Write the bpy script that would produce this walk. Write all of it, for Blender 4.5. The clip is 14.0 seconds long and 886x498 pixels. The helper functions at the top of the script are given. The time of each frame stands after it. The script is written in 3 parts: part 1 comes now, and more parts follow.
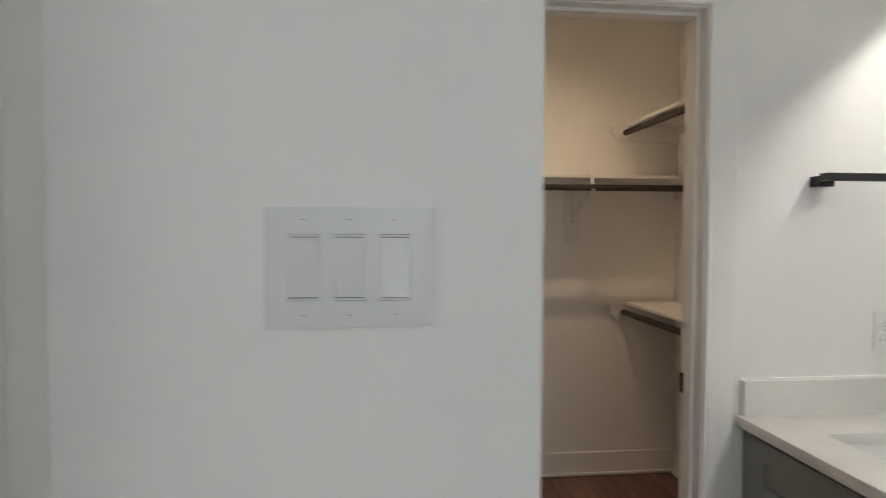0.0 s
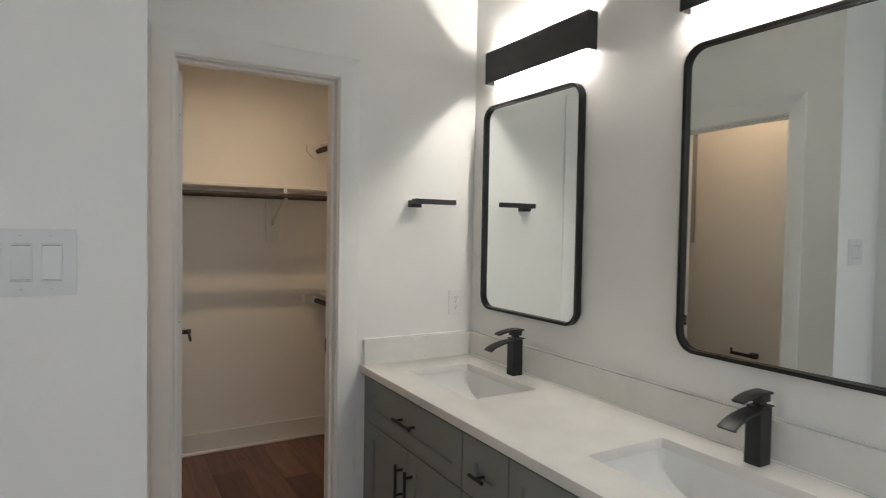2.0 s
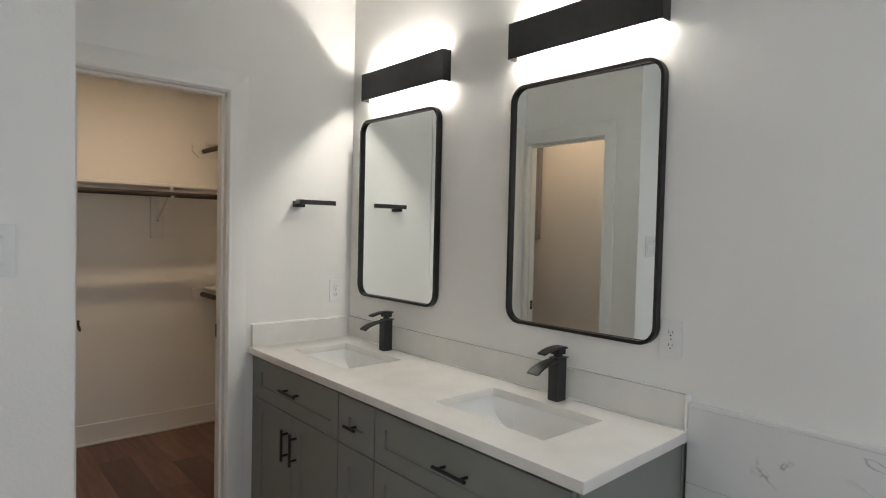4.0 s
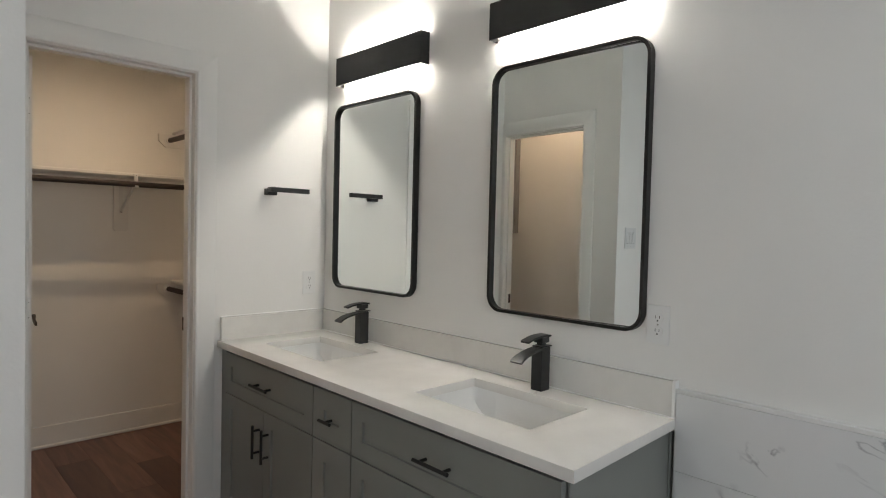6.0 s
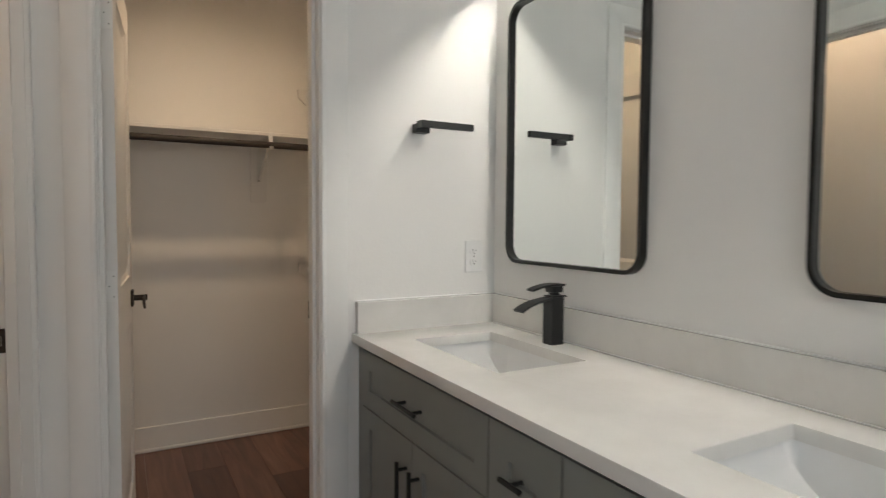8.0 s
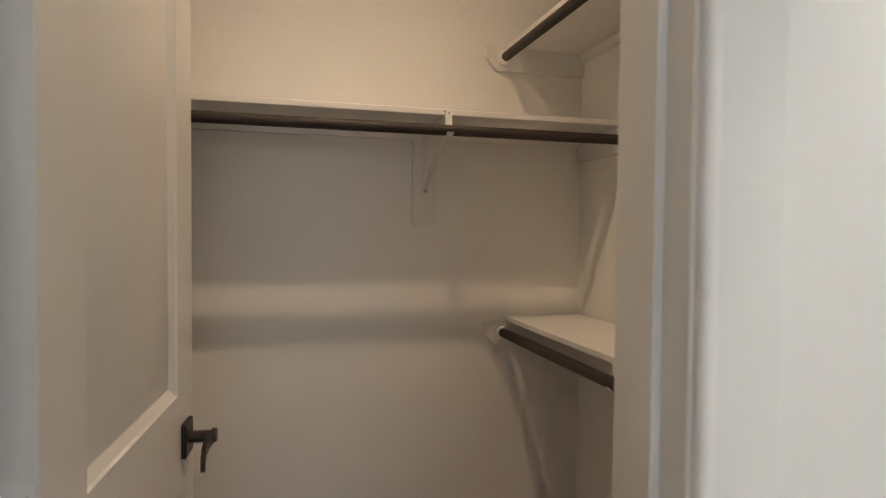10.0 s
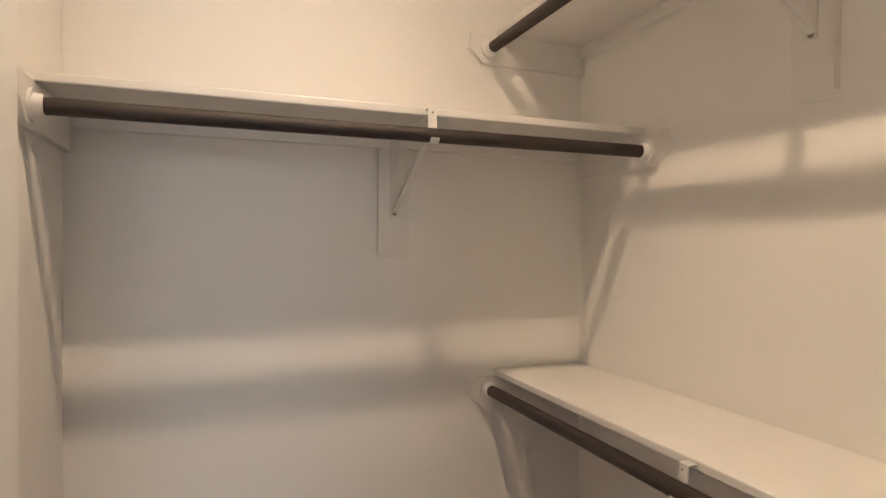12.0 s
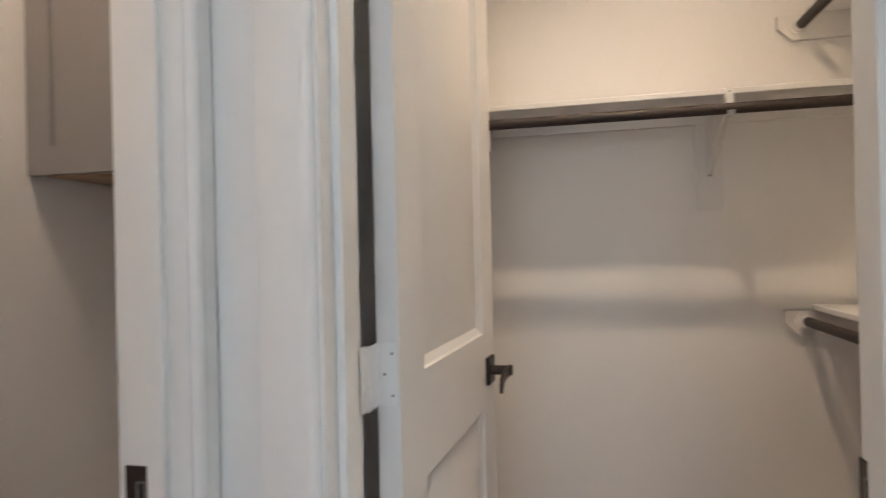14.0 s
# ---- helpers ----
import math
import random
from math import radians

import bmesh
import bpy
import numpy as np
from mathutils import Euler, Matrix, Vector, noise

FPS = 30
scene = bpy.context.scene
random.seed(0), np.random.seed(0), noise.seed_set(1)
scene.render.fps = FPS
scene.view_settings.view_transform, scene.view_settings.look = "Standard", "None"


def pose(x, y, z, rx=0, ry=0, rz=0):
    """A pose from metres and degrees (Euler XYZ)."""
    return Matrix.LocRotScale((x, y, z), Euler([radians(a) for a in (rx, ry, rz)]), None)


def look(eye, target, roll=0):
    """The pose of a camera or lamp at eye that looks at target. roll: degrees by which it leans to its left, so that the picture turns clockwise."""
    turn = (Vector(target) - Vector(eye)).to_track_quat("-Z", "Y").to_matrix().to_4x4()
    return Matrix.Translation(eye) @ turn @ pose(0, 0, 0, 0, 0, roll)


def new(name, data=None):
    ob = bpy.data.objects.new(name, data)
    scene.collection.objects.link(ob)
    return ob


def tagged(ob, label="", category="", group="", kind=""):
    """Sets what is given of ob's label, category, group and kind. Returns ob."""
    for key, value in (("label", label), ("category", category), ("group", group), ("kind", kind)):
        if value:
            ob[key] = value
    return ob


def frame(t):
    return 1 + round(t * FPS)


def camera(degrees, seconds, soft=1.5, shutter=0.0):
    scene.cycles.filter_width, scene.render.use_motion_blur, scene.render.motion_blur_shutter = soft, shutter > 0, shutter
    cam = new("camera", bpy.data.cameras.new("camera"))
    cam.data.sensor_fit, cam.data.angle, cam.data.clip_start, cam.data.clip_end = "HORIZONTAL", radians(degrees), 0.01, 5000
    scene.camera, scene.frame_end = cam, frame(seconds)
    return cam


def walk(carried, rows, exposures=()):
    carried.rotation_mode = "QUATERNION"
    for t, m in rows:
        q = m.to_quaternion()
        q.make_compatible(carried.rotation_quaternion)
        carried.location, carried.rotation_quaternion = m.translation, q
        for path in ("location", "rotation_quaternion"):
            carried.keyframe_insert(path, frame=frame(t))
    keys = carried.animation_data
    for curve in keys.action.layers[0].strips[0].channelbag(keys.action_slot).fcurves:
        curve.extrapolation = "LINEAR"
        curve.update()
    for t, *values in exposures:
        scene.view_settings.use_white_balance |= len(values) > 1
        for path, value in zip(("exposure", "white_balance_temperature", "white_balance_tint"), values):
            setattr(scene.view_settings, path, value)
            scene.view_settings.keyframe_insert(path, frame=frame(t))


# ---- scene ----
cam = camera(74.0, 14.0, soft=1.1, shutter=0.3)
PATH = [
    (0, (-0.115, -0.105, 1.399), (0.093, 1.883, 1.332), 0.2),
    (0.5, (0.047, -0.252, 1.4), (0.404, 1.715, 1.336), 0.2),
    (1, (0.028, -0.472, 1.401), (0.686, 1.415, 1.338), 0.5),
    (1.5, (-0.004, -0.631, 1.42), (0.876, 1.164, 1.357), 0.8),
    (2, (-0.024, -0.79, 1.433), (0.983, 0.937, 1.366), 1.0),
    (2.5, (-0.068, -0.958, 1.41), (1.027, 0.715, 1.349), 1.1),
    (3, (-0.141, -1.088, 1.407), (1.05, 0.517, 1.344), 1.2),
    (3.5, (-0.194, -1.159, 1.422), (1.053, 0.403, 1.358), 1.2),
    (3.7, (-0.212, -1.169, 1.431), (1.067, 0.368, 1.366), 1.3),
    (6, (-0.181, -1.099, 1.379), (1.203, 0.344, 1.316), 1.4),
    (6.5, (-0.027, -1.001, 1.299), (1.342, 0.455, 1.227), 1.3),
    (7, (0.109, -0.83, 1.218), (1.423, 0.676, 1.143), 1.3),
    (7.5, (0.213, -0.615, 1.198), (1.374, 1.012, 1.111), 0.7),
    (8, (0.251, -0.316, 1.229), (1.217, 1.433, 1.134), 0.4),
    (8.5, (0.322, 0.011, 1.253), (1.118, 1.843, 1.148), 0.2),
    (8.8, (0.381, 0.24, 1.256), (1.062, 2.118, 1.161), 0.2),
    (9, (0.409, 0.383, 1.252), (1.019, 2.285, 1.151), 0.1),
    (9.2, (0.422, 0.534, 1.243), (0.984, 2.451, 1.151), 0.2),
    (11.3, (0.505, 1.497, 1.464), (1.022, 3.429, 1.428), 0.5),
    (11.5, (0.508, 1.514, 1.47), (1.086, 3.429, 1.428), 0.2),
    (12, (0.484, 1.525, 1.366), (1.208, 3.39, 1.348), 0.3),
    (12.5, (0.406, 1.33, 1.304), (1.133, 3.194, 1.281), 0.5),
    (13, (0.384, 1.073, 1.286), (0.992, 2.978, 1.256), 0.2),
    (13.5, (0.445, 0.949, 1.24), (0.548, 2.946, 1.226), -0.7),
    (14, (0.503, 0.861, 1.206), (0.043, 2.808, 1.209), -1.3),
]
EXPOSURES = [(0.0, 0.41, 6480, 10), (0.5, 0.29, 6490, 10), (1.5, 0.33, 6500, 10), (3.7, 0.33, 6540, 10), (6.0, 0.32, 6560, 10), (7.0, 0.49, 6560, 10), (9.2, 0.48, 6540, 10),
             (11.3, 1.2, 6350, 11), (12.5, 1.35, 6080, 11), (13.5, 1.03, 5950, 11), (14.0, 1.22, 5900, 11)]
walk(cam, [(t, look(eye, target, roll)) for t, eye, target, roll in PATH], EXPOSURES)

def rad3(col):
    return (*col, 1.0)


# world: soft daylight outside the windows
world = bpy.data.worlds.new("world")
scene.world = world
world.use_nodes = True
wn, wl = world.node_tree.nodes, world.node_tree.links
sky = wn.new("ShaderNodeTexSky")
sky.sky_type = "NISHITA"
sky.sun_disc = False
sky.sun_elevation, sky.sun_rotation = radians(38), radians(150)
wl.new(sky.outputs[0], wn["Background"].inputs[0])
wn["Background"].inputs[1].default_value = 0.1


def area_lamp(name, m, sx, sy, power, col):
    d = bpy.data.lights.new(name, "AREA")
    d.shape, d.size, d.size_y, d.energy, d.color = "RECTANGLE", sx, sy, power, col
    ob = new(name, d)
    ob.matrix_world = m
    return ob


# daylight through the south window and through the bedroom beyond the entry door
area_lamp("window_daylight", look((0.45, -2.69, 1.65), (0.45, 0, 1.55)), 1.5, 1.1, 11.5, (0.89, 0.957, 1.0))
# added lamp standing unseen in the windowless bedroom, in place of its daylight
area_lamp("bedroom_daylight_fill", look((-1.9, 1.28, 1.7), (-0.4, -0.2, 1.2)), 0.55, 1.4, 78, (0.90, 0.957, 1.0))


# ---- materials ----
def material(name, col, rough=0.5, metal=0.0, vary=0.04, scale=6.0, bump=0.0, bscale=200.0, var_rough=0.0, coat=0.0, detail=4.0, col2=None):
    m = bpy.data.materials.new(name)
    m.use_nodes = True
    n, l = m.node_tree.nodes, m.node_tree.links
    b = n["Principled BSDF"]
    b.inputs["Roughness"].default_value, b.inputs["Metallic"].default_value = rough, metal
    b.inputs["Coat Weight"].default_value = coat
    tc = n.new("ShaderNodeTexCoord")
    a = n.new("ShaderNodeTexNoise")
    a.inputs["Scale"].default_value, a.inputs["Detail"].default_value = scale, detail
    l.new(tc.outputs["Object"], a.inputs["Vector"])
    mix = n.new("ShaderNodeMix")
    mix.data_type = "RGBA"
    dark = col2 or tuple(max(0, c * (1 - 2 * vary)) for c in col)
    mix.inputs[6].default_value, mix.inputs[7].default_value = rad3(dark), rad3(col)
    ramp = n.new("ShaderNodeMapRange")
    ramp.inputs[1].default_value, ramp.inputs[2].default_value = 0.3, 0.7
    l.new(a.outputs["Fac"], ramp.inputs[0])
    l.new(ramp.outputs[0], mix.inputs[0])
    l.new(mix.outputs[2], b.inputs["Base Color"])
    if var_rough:
        r = n.new("ShaderNodeMapRange")
        r.inputs[3].default_value, r.inputs[4].default_value = rough - var_rough, rough + var_rough
        l.new(a.outputs["Fac"], r.inputs[0])
        l.new(r.outputs[0], b.inputs["Roughness"])
    if bump:
        f = n.new("ShaderNodeTexNoise")
        f.inputs["Scale"].default_value, f.inputs["Detail"].default_value = bscale, 3
        l.new(tc.outputs["Object"], f.inputs["Vector"])
        bp = n.new("ShaderNodeBump")
        bp.inputs["Strength"].default_value, bp.inputs["Distance"].default_value = bump, 0.002
        l.new(f.outputs["Fac"], bp.inputs["Height"])
        l.new(bp.outputs[0], b.inputs["Normal"])
    return m


def glow(name, col, strength):
    m = bpy.data.materials.new(name)
    m.use_nodes = True
    n, l = m.node_tree.nodes, m.node_tree.links
    e = n.new("ShaderNodeEmission")
    e.inputs[0].default_value, e.inputs[1].default_value = rad3(col), strength
    l.new(e.outputs[0], n["Material Output"].inputs[0])
    return m


WALL = material("wall_paint", (0.83, 0.822, 0.80), 0.62, vary=0.014, scale=2.5, bump=0.22, bscale=105)
CEIL = material("ceiling_paint", (0.8, 0.8, 0.79), 0.8, vary=0.012, scale=2.5, bump=0.3, bscale=90)
TRIM = material("trim_paint", (0.825, 0.82, 0.80), 0.38, vary=0.012, scale=5, bump=0.06, bscale=60)
DOORP = material("door_paint", (0.8, 0.79, 0.77), 0.36, vary=0.012, scale=5, bump=0.08, bscale=90)
CAB = material("grey_cabinet_paint", (0.232, 0.242, 0.226), 0.42, vary=0.03, scale=7, bump=0.05, bscale=160, var_rough=0.04)
WCCAB = material("taupe_cabinet_paint", (0.26, 0.25, 0.245), 0.45, vary=0.03, scale=7, bump=0.05, bscale=160)
MAPLE = material("raw_maple", (0.55, 0.38, 0.24), 0.55, vary=0.12, scale=14)
BLACK = material("matte_black_metal", (0.014, 0.014, 0.014), 0.42, 0.0, vary=0.15, scale=30, bump=0.05, bscale=400)
FRAMEB = material("black_mirror_frame", (0.018, 0.017, 0.015), 0.38, 0.3, vary=0.15, scale=30)
ROD = material("dark_bronze_rod", (0.034, 0.024, 0.021), 0.6, 0.0, vary=0.08, scale=9, var_rough=0.03)
BRONZE = material("bronze_hardware", (0.055, 0.045, 0.038), 0.38, 0.7, vary=0.2, scale=30)
PLASTIC = material("white_plastic", (0.8, 0.8, 0.79), 0.32, vary=0.01)
PLATE = material("cool_white_switch_plastic", (0.70, 0.708, 0.706), 0.35, vary=0.01)
CAULK = material("white_caulk", (0.86, 0.855, 0.84), 0.45, vary=0.01)
# near-black that puts the shade inside slots and holes into the colour
HOLESHADE = material("hole_shade", (0.02, 0.02, 0.02), 0.8, vary=0.05)
PORC = material("white_porcelain", (0.82, 0.82, 0.81), 0.1, vary=0.01, coat=0.4)
STEEL = material("painted_steel_bracket", (0.75, 0.74, 0.72), 0.4, vary=0.03, scale=20)
SCREW = material("zinc_screw", (0.35, 0.34, 0.32), 0.35, 0.9, vary=0.1)
SHELFM = material("painted_shelf_board", (0.79, 0.78, 0.76), 0.42, vary=0.02, scale=5, bump=0.06, bscale=120)
GROUT = material("pale_grout", (0.62, 0.62, 0.61), 0.8, vary=0.05, scale=20)
LED = glow("vanity_led", (1.0, 0.95, 0.865), 212)
CLOSETLED = glow("closet_led", (1.0, 0.715, 0.455), 1080)
WCLED = glow("toilet_room_led", (1.0, 0.70, 0.47), 29)


def quartz():
    m = material("white_quartz", (0.76, 0.745, 0.715), 0.2, vary=0.035, scale=9, detail=8, bump=0.0)
    n, l = m.node_tree.nodes, m.node_tree.links
    b = n["Principled BSDF"]
    base = b.inputs["Base Color"].links[0].from_socket
    tc = n.new("ShaderNodeTexCoord")
    w = n.new("ShaderNodeTexNoise")
    w.inputs["Scale"].default_value, w.inputs["Detail"].default_value, w.inputs["Distortion"].default_value = 2.2, 9, 1.6
    l.new(tc.outputs["Object"], w.inputs["Vector"])
    r = n.new("ShaderNodeValToRGB")
    e = r.color_ramp.elements
    e[0].position, e[0].color = 0.485, (0, 0, 0, 1)
    e[1].position, e[1].color = 0.5, (1, 1, 1, 1)
    k = e.new(0.515)
    k.color = (0, 0, 0, 1)
    l.new(w.outputs["Fac"], r.inputs[0])
    s = n.new("ShaderNodeMath")
    s.operation, s.inputs[1].default_value = "MULTIPLY", 0.10
    l.new(r.outputs[0], s.inputs[0])
    mx = n.new("ShaderNodeMix")
    mx.data_type = "RGBA"
    l.new(s.outputs[0], mx.inputs[0])
    l.new(base, mx.inputs[6])
    mx.inputs[7].default_value = (0.6, 0.58, 0.54, 1)
    l.new(mx.outputs[2], b.inputs["Base Color"])
    return m


def marble():
    m = material("white_marble_tile", (0.79, 0.80, 0.80), 0.14, vary=0.02, scale=3, detail=6)
    n, l = m.node_tree.nodes, m.node_tree.links
    b = n["Principled BSDF"]
    base = b.inputs["Base Color"].links[0].from_socket
    tc, info = n.new("ShaderNodeTexCoord"), n.new("ShaderNodeObjectInfo")
    add = n.new("ShaderNodeVectorMath")
    add.operation = "ADD"
    l.new(tc.outputs["Object"], add.inputs[0])
    l.new(info.outputs["Location"], add.inputs[1])
    w = n.new("ShaderNodeTexNoise")
    w.inputs["Scale"].default_value, w.inputs["Detail"].default_value, w.inputs["Distortion"].default_value = 2.6, 10, 1.1
    l.new(add.outputs[0], w.inputs["Vector"])
    r = n.new("ShaderNodeValToRGB")
    e = r.color_ramp.elements
    e[0].position, e[0].color = 0.488, (0, 0, 0, 1)
    e[1].position, e[1].color = 0.5, (1, 1, 1, 1)
    e.new(0.512).color = (0, 0, 0, 1)
    l.new(w.outputs["Fac"], r.inputs[0])
    p = n.new("ShaderNodeTexNoise")
    p.inputs["Scale"].default_value = 7.0
    l.new(add.outputs[0], p.inputs["Vector"])
    pr = n.new("ShaderNodeMapRange")
    pr.inputs[1].default_value, pr.inputs[2].default_value, pr.inputs[4].default_value = 0.52, 0.64, 0.8
    l.new(p.outputs["Fac"], pr.inputs[0])
    s = n.new("ShaderNodeMath")
    s.operation = "MULTIPLY"
    l.new(r.outputs[0], s.inputs[0])
    l.new(pr.outputs[0], s.inputs[1])
    mx = n.new("ShaderNodeMix")
    mx.data_type = "RGBA"
    l.new(s.outputs[0], mx.inputs[0])
    l.new(base, mx.inputs[6])
    mx.inputs[7].default_value = (0.33, 0.33, 0.35, 1)
    l.new(mx.outputs[2], b.inputs["Base Color"])
    return m


def plank_wood():
    m = bpy.data.materials.new("brown_vinyl_plank")
    m.use_nodes = True
    n, l = m.node_tree.nodes, m.node_tree.links
    b = n["Principled BSDF"]
    tc, info = n.new("ShaderNodeTexCoord"), n.new("ShaderNodeObjectInfo")
    sc = n.new("ShaderNodeVectorMath")
    sc.operation = "MULTIPLY_ADD"
    sc.inputs[1].default_value = (2.2, 20.0, 1.0)
    l.new(tc.outputs["Object"], sc.inputs[0])
    off = n.new("ShaderNodeVectorMath")
    off.operation = "SCALE"
    off.inputs[0].default_value = (31.0, 17.0, 5.0)
    l.new(info.outputs["Random"], off.inputs["Scale"])
    l.new(off.outputs[0], sc.inputs[2])
    g = n.new("ShaderNodeTexNoise")
    g.inputs["Scale"].default_value, g.inputs["Detail"].default_value, g.inputs["Distortion"].default_value = 1.0, 7, 0.8
    l.new(sc.outputs[0], g.inputs["Vector"])
    ramp = n.new("ShaderNodeValToRGB")
    e = ramp.color_ramp.elements
    e[0].position, e[0].color = 0.28, (0.100, 0.055, 0.046, 1)
    e[1].position, e[1].color = 0.75, (0.215, 0.128, 0.104, 1)
    e.new(0.5).color = (0.152, 0.084, 0.069, 1)
    l.new(g.outputs["Fac"], ramp.inputs[0])
    hs = n.new("ShaderNodeHueSaturation")
    vr = n.new("ShaderNodeMapRange")
    vr.inputs[3].default_value, vr.inputs[4].default_value = 0.72, 1.35
    l.new(info.outputs["Random"], vr.inputs[0])
    l.new(vr.outputs[0], hs.inputs["Value"])
    l.new(ramp.outputs[0], hs.inputs["Color"])
    l.new(hs.outputs[0], b.inputs["Base Color"])
    rr = n.new("ShaderNodeMapRange")
    rr.inputs[3].default_value, rr.inputs[4].default_value = 0.38, 0.56
    l.new(g.outputs["Fac"], rr.inputs[0])
    l.new(rr.outputs[0], b.inputs["Roughness"])
    bp = n.new("ShaderNodeBump")
    bp.inputs["Strength"].default_value, bp.inputs["Distance"].default_value = 0.15, 0.001
    l.new(g.outputs["Fac"], bp.inputs["Height"])
    l.new(bp.outputs[0], b.inputs["Normal"])
    return m


QUARTZ, MARBLE, PLANK = quartz(), marble(), plank_wood()

GLASS = bpy.data.materials.new("mirror_glass")
GLASS.use_nodes = True
_g = GLASS.node_tree.nodes["Principled BSDF"]
_g.inputs["Base Color"].default_value = (0.92, 0.955, 0.94, 1)
_g.inputs["Metallic"].default_value, _g.inputs["Roughness"].default_value = 1.0, 0.012
PANE = bpy.data.materials.new("window_glass")
PANE.use_nodes = True
_p = PANE.node_tree.nodes["Principled BSDF"]
_p.inputs["Transmission Weight"].default_value, _p.inputs["Roughness"].default_value = 1.0, 0.0


# ---- mesh helpers ----
def box(bm, x0, x1, y0, y1, z0, z1, bevel=0.0, seg=2):
    v = [bm.verts.new((x, y, z)) for x in (x0, x1) for y in (y0, y1) for z in (z0, z1)]
    f = [bm.faces.new([v[i] for i in q]) for q in ((0, 1, 3, 2), (4, 6, 7, 5), (0, 4, 5, 1), (2, 3, 7, 6), (0, 2, 6, 4), (1, 5, 7, 3))]
    if bevel:
        edges = list({e for q in f for e in q.edges})
        bmesh.ops.bevel(bm, geom=edges, offset=bevel, segments=seg, affect="EDGES", profile=0.5)
    return bm


def boxes(*rows, bevel=0.0):
    bm = bmesh.new()
    for r in rows:
        box(bm, *r, bevel=bevel)
    return bm


def cyl(bm, a, b, r, seg=20, r2=None):
    a, b = Vector(a), Vector(b)
    m = Matrix.Translation((a + b) / 2) @ (b - a).to_track_quat("Z", "Y").to_matrix().to_4x4()
    bmesh.ops.create_cone(bm, cap_ends=True, segments=seg, radius1=r, radius2=r if r2 is None else r2, depth=(b - a).length, matrix=m)
    return bm


def mesh_object(name, bm, mat, smooth=None):
    bmesh.ops.recalc_face_normals(bm, faces=bm.faces)
    me = bpy.data.meshes.new(name)
    bm.to_mesh(me)
    bm.free()
    me.materials.append(mat)
    if smooth is not None:
        me.shade_smooth()
        me.set_sharp_from_angle(angle=radians(smooth))
    return new(name, me)


def part(name, bm, mat, parent, label="", smooth=None, m=None):
    ob = mesh_object(name, bm, mat, smooth)
    ob.parent = parent
    if m is not None:
        ob.matrix_basis = m
    if label:
        ob["label"] = label
    return ob


def thing(name, m, label, category, group="", kind=""):
    ob = new(name)
    ob.empty_display_size = 0.1
    ob.matrix_basis = m
    return tagged(ob, label, category, group, kind)


def structure(name, bm, mat, label, category, smooth=None):
    return tagged(mesh_object(name, bm, mat, smooth), label, category, kind="structure")


def grid_cells(xs, zs, holes):
    for i in range(len(xs) - 1):
        for j in range(len(zs) - 1):
            cx, cz = (xs[i] + xs[i + 1]) / 2, (zs[j] + zs[j + 1]) / 2
            if not any(a < cx < b and c < cz < d for a, b, c, d in holes):
                yield xs[i], xs[i + 1], zs[j], zs[j + 1]


def slab(w, h, t, panels, profile, both=False):
    """A door or drawer front: x 0..w, z 0..h, face at y 0 towards -y. profile: rows of (inset, depth)."""
    bm = bmesh.new()
    xs = sorted({0, w, *(p[0] for p in panels), *(p[1] for p in panels)})
    zs = sorted({0, h, *(p[2] for p in panels), *(p[3] for p in panels)})
    for side in (0, 1):
        y, d = (0.0, 1) if side == 0 else (t, -1)
        holes = panels if side == 0 or both else []
        for a, b, c, e in grid_cells(xs, zs, holes):
            bm.faces.new([bm.verts.new(p) for p in ((a, y, c), (b, y, c), (b, y, e), (a, y, e))])
        for a, b, c, e in holes:
            last = None
            for inset, depth in [(0, 0)] + list(profile):
                ring = [bm.verts.new(p) for p in ((a + inset, y + d * depth, c + inset), (b - inset, y + d * depth, c + inset), (b - inset, y + d * depth, e - inset), (a + inset, y + d * depth, e - inset))]
                if last:
                    for k in range(4):
                        bm.faces.new([last[k], last[(k + 1) % 4], ring[(k + 1) % 4], ring[k]])
                last = ring
            bm.faces.new(last)
    for i in range(len(xs) - 1):
        for z in (0, h):
            bm.faces.new([bm.verts.new(p) for p in ((xs[i], 0, z), (xs[i + 1], 0, z), (xs[i + 1], t, z), (xs[i], t, z))])
    for j in range(len(zs) - 1):
        for x in (0, w):
            bm.faces.new([bm.verts.new(p) for p in ((x, 0, zs[j]), (x, 0, zs[j + 1]), (x, t, zs[j + 1]), (x, t, zs[j]))])
    bmesh.ops.remove_doubles(bm, verts=bm.verts, dist=1e-5)
    return bm


# ---- the plan ----
EAST, NORTH, WEST, SWITCH, HALL = 1.472, 1.500, 0.055, 0.503, -0.440
SOUTH = -2.70
JL, JR, HEAD = 0.206, 0.806, 2.030
CW, CE, CN, CS = 0.155, 1.570, 3.115, 1.616
WCN, WCS, WCHEAD, WCBACK = 1.456, 0.772, 2.008, -0.040
WCW, WCEND = -0.580, 2.125
HS, HN = -0.400, 0.330
TOPB, TOPC, TOPD = 2.74, 2.732, 2.70

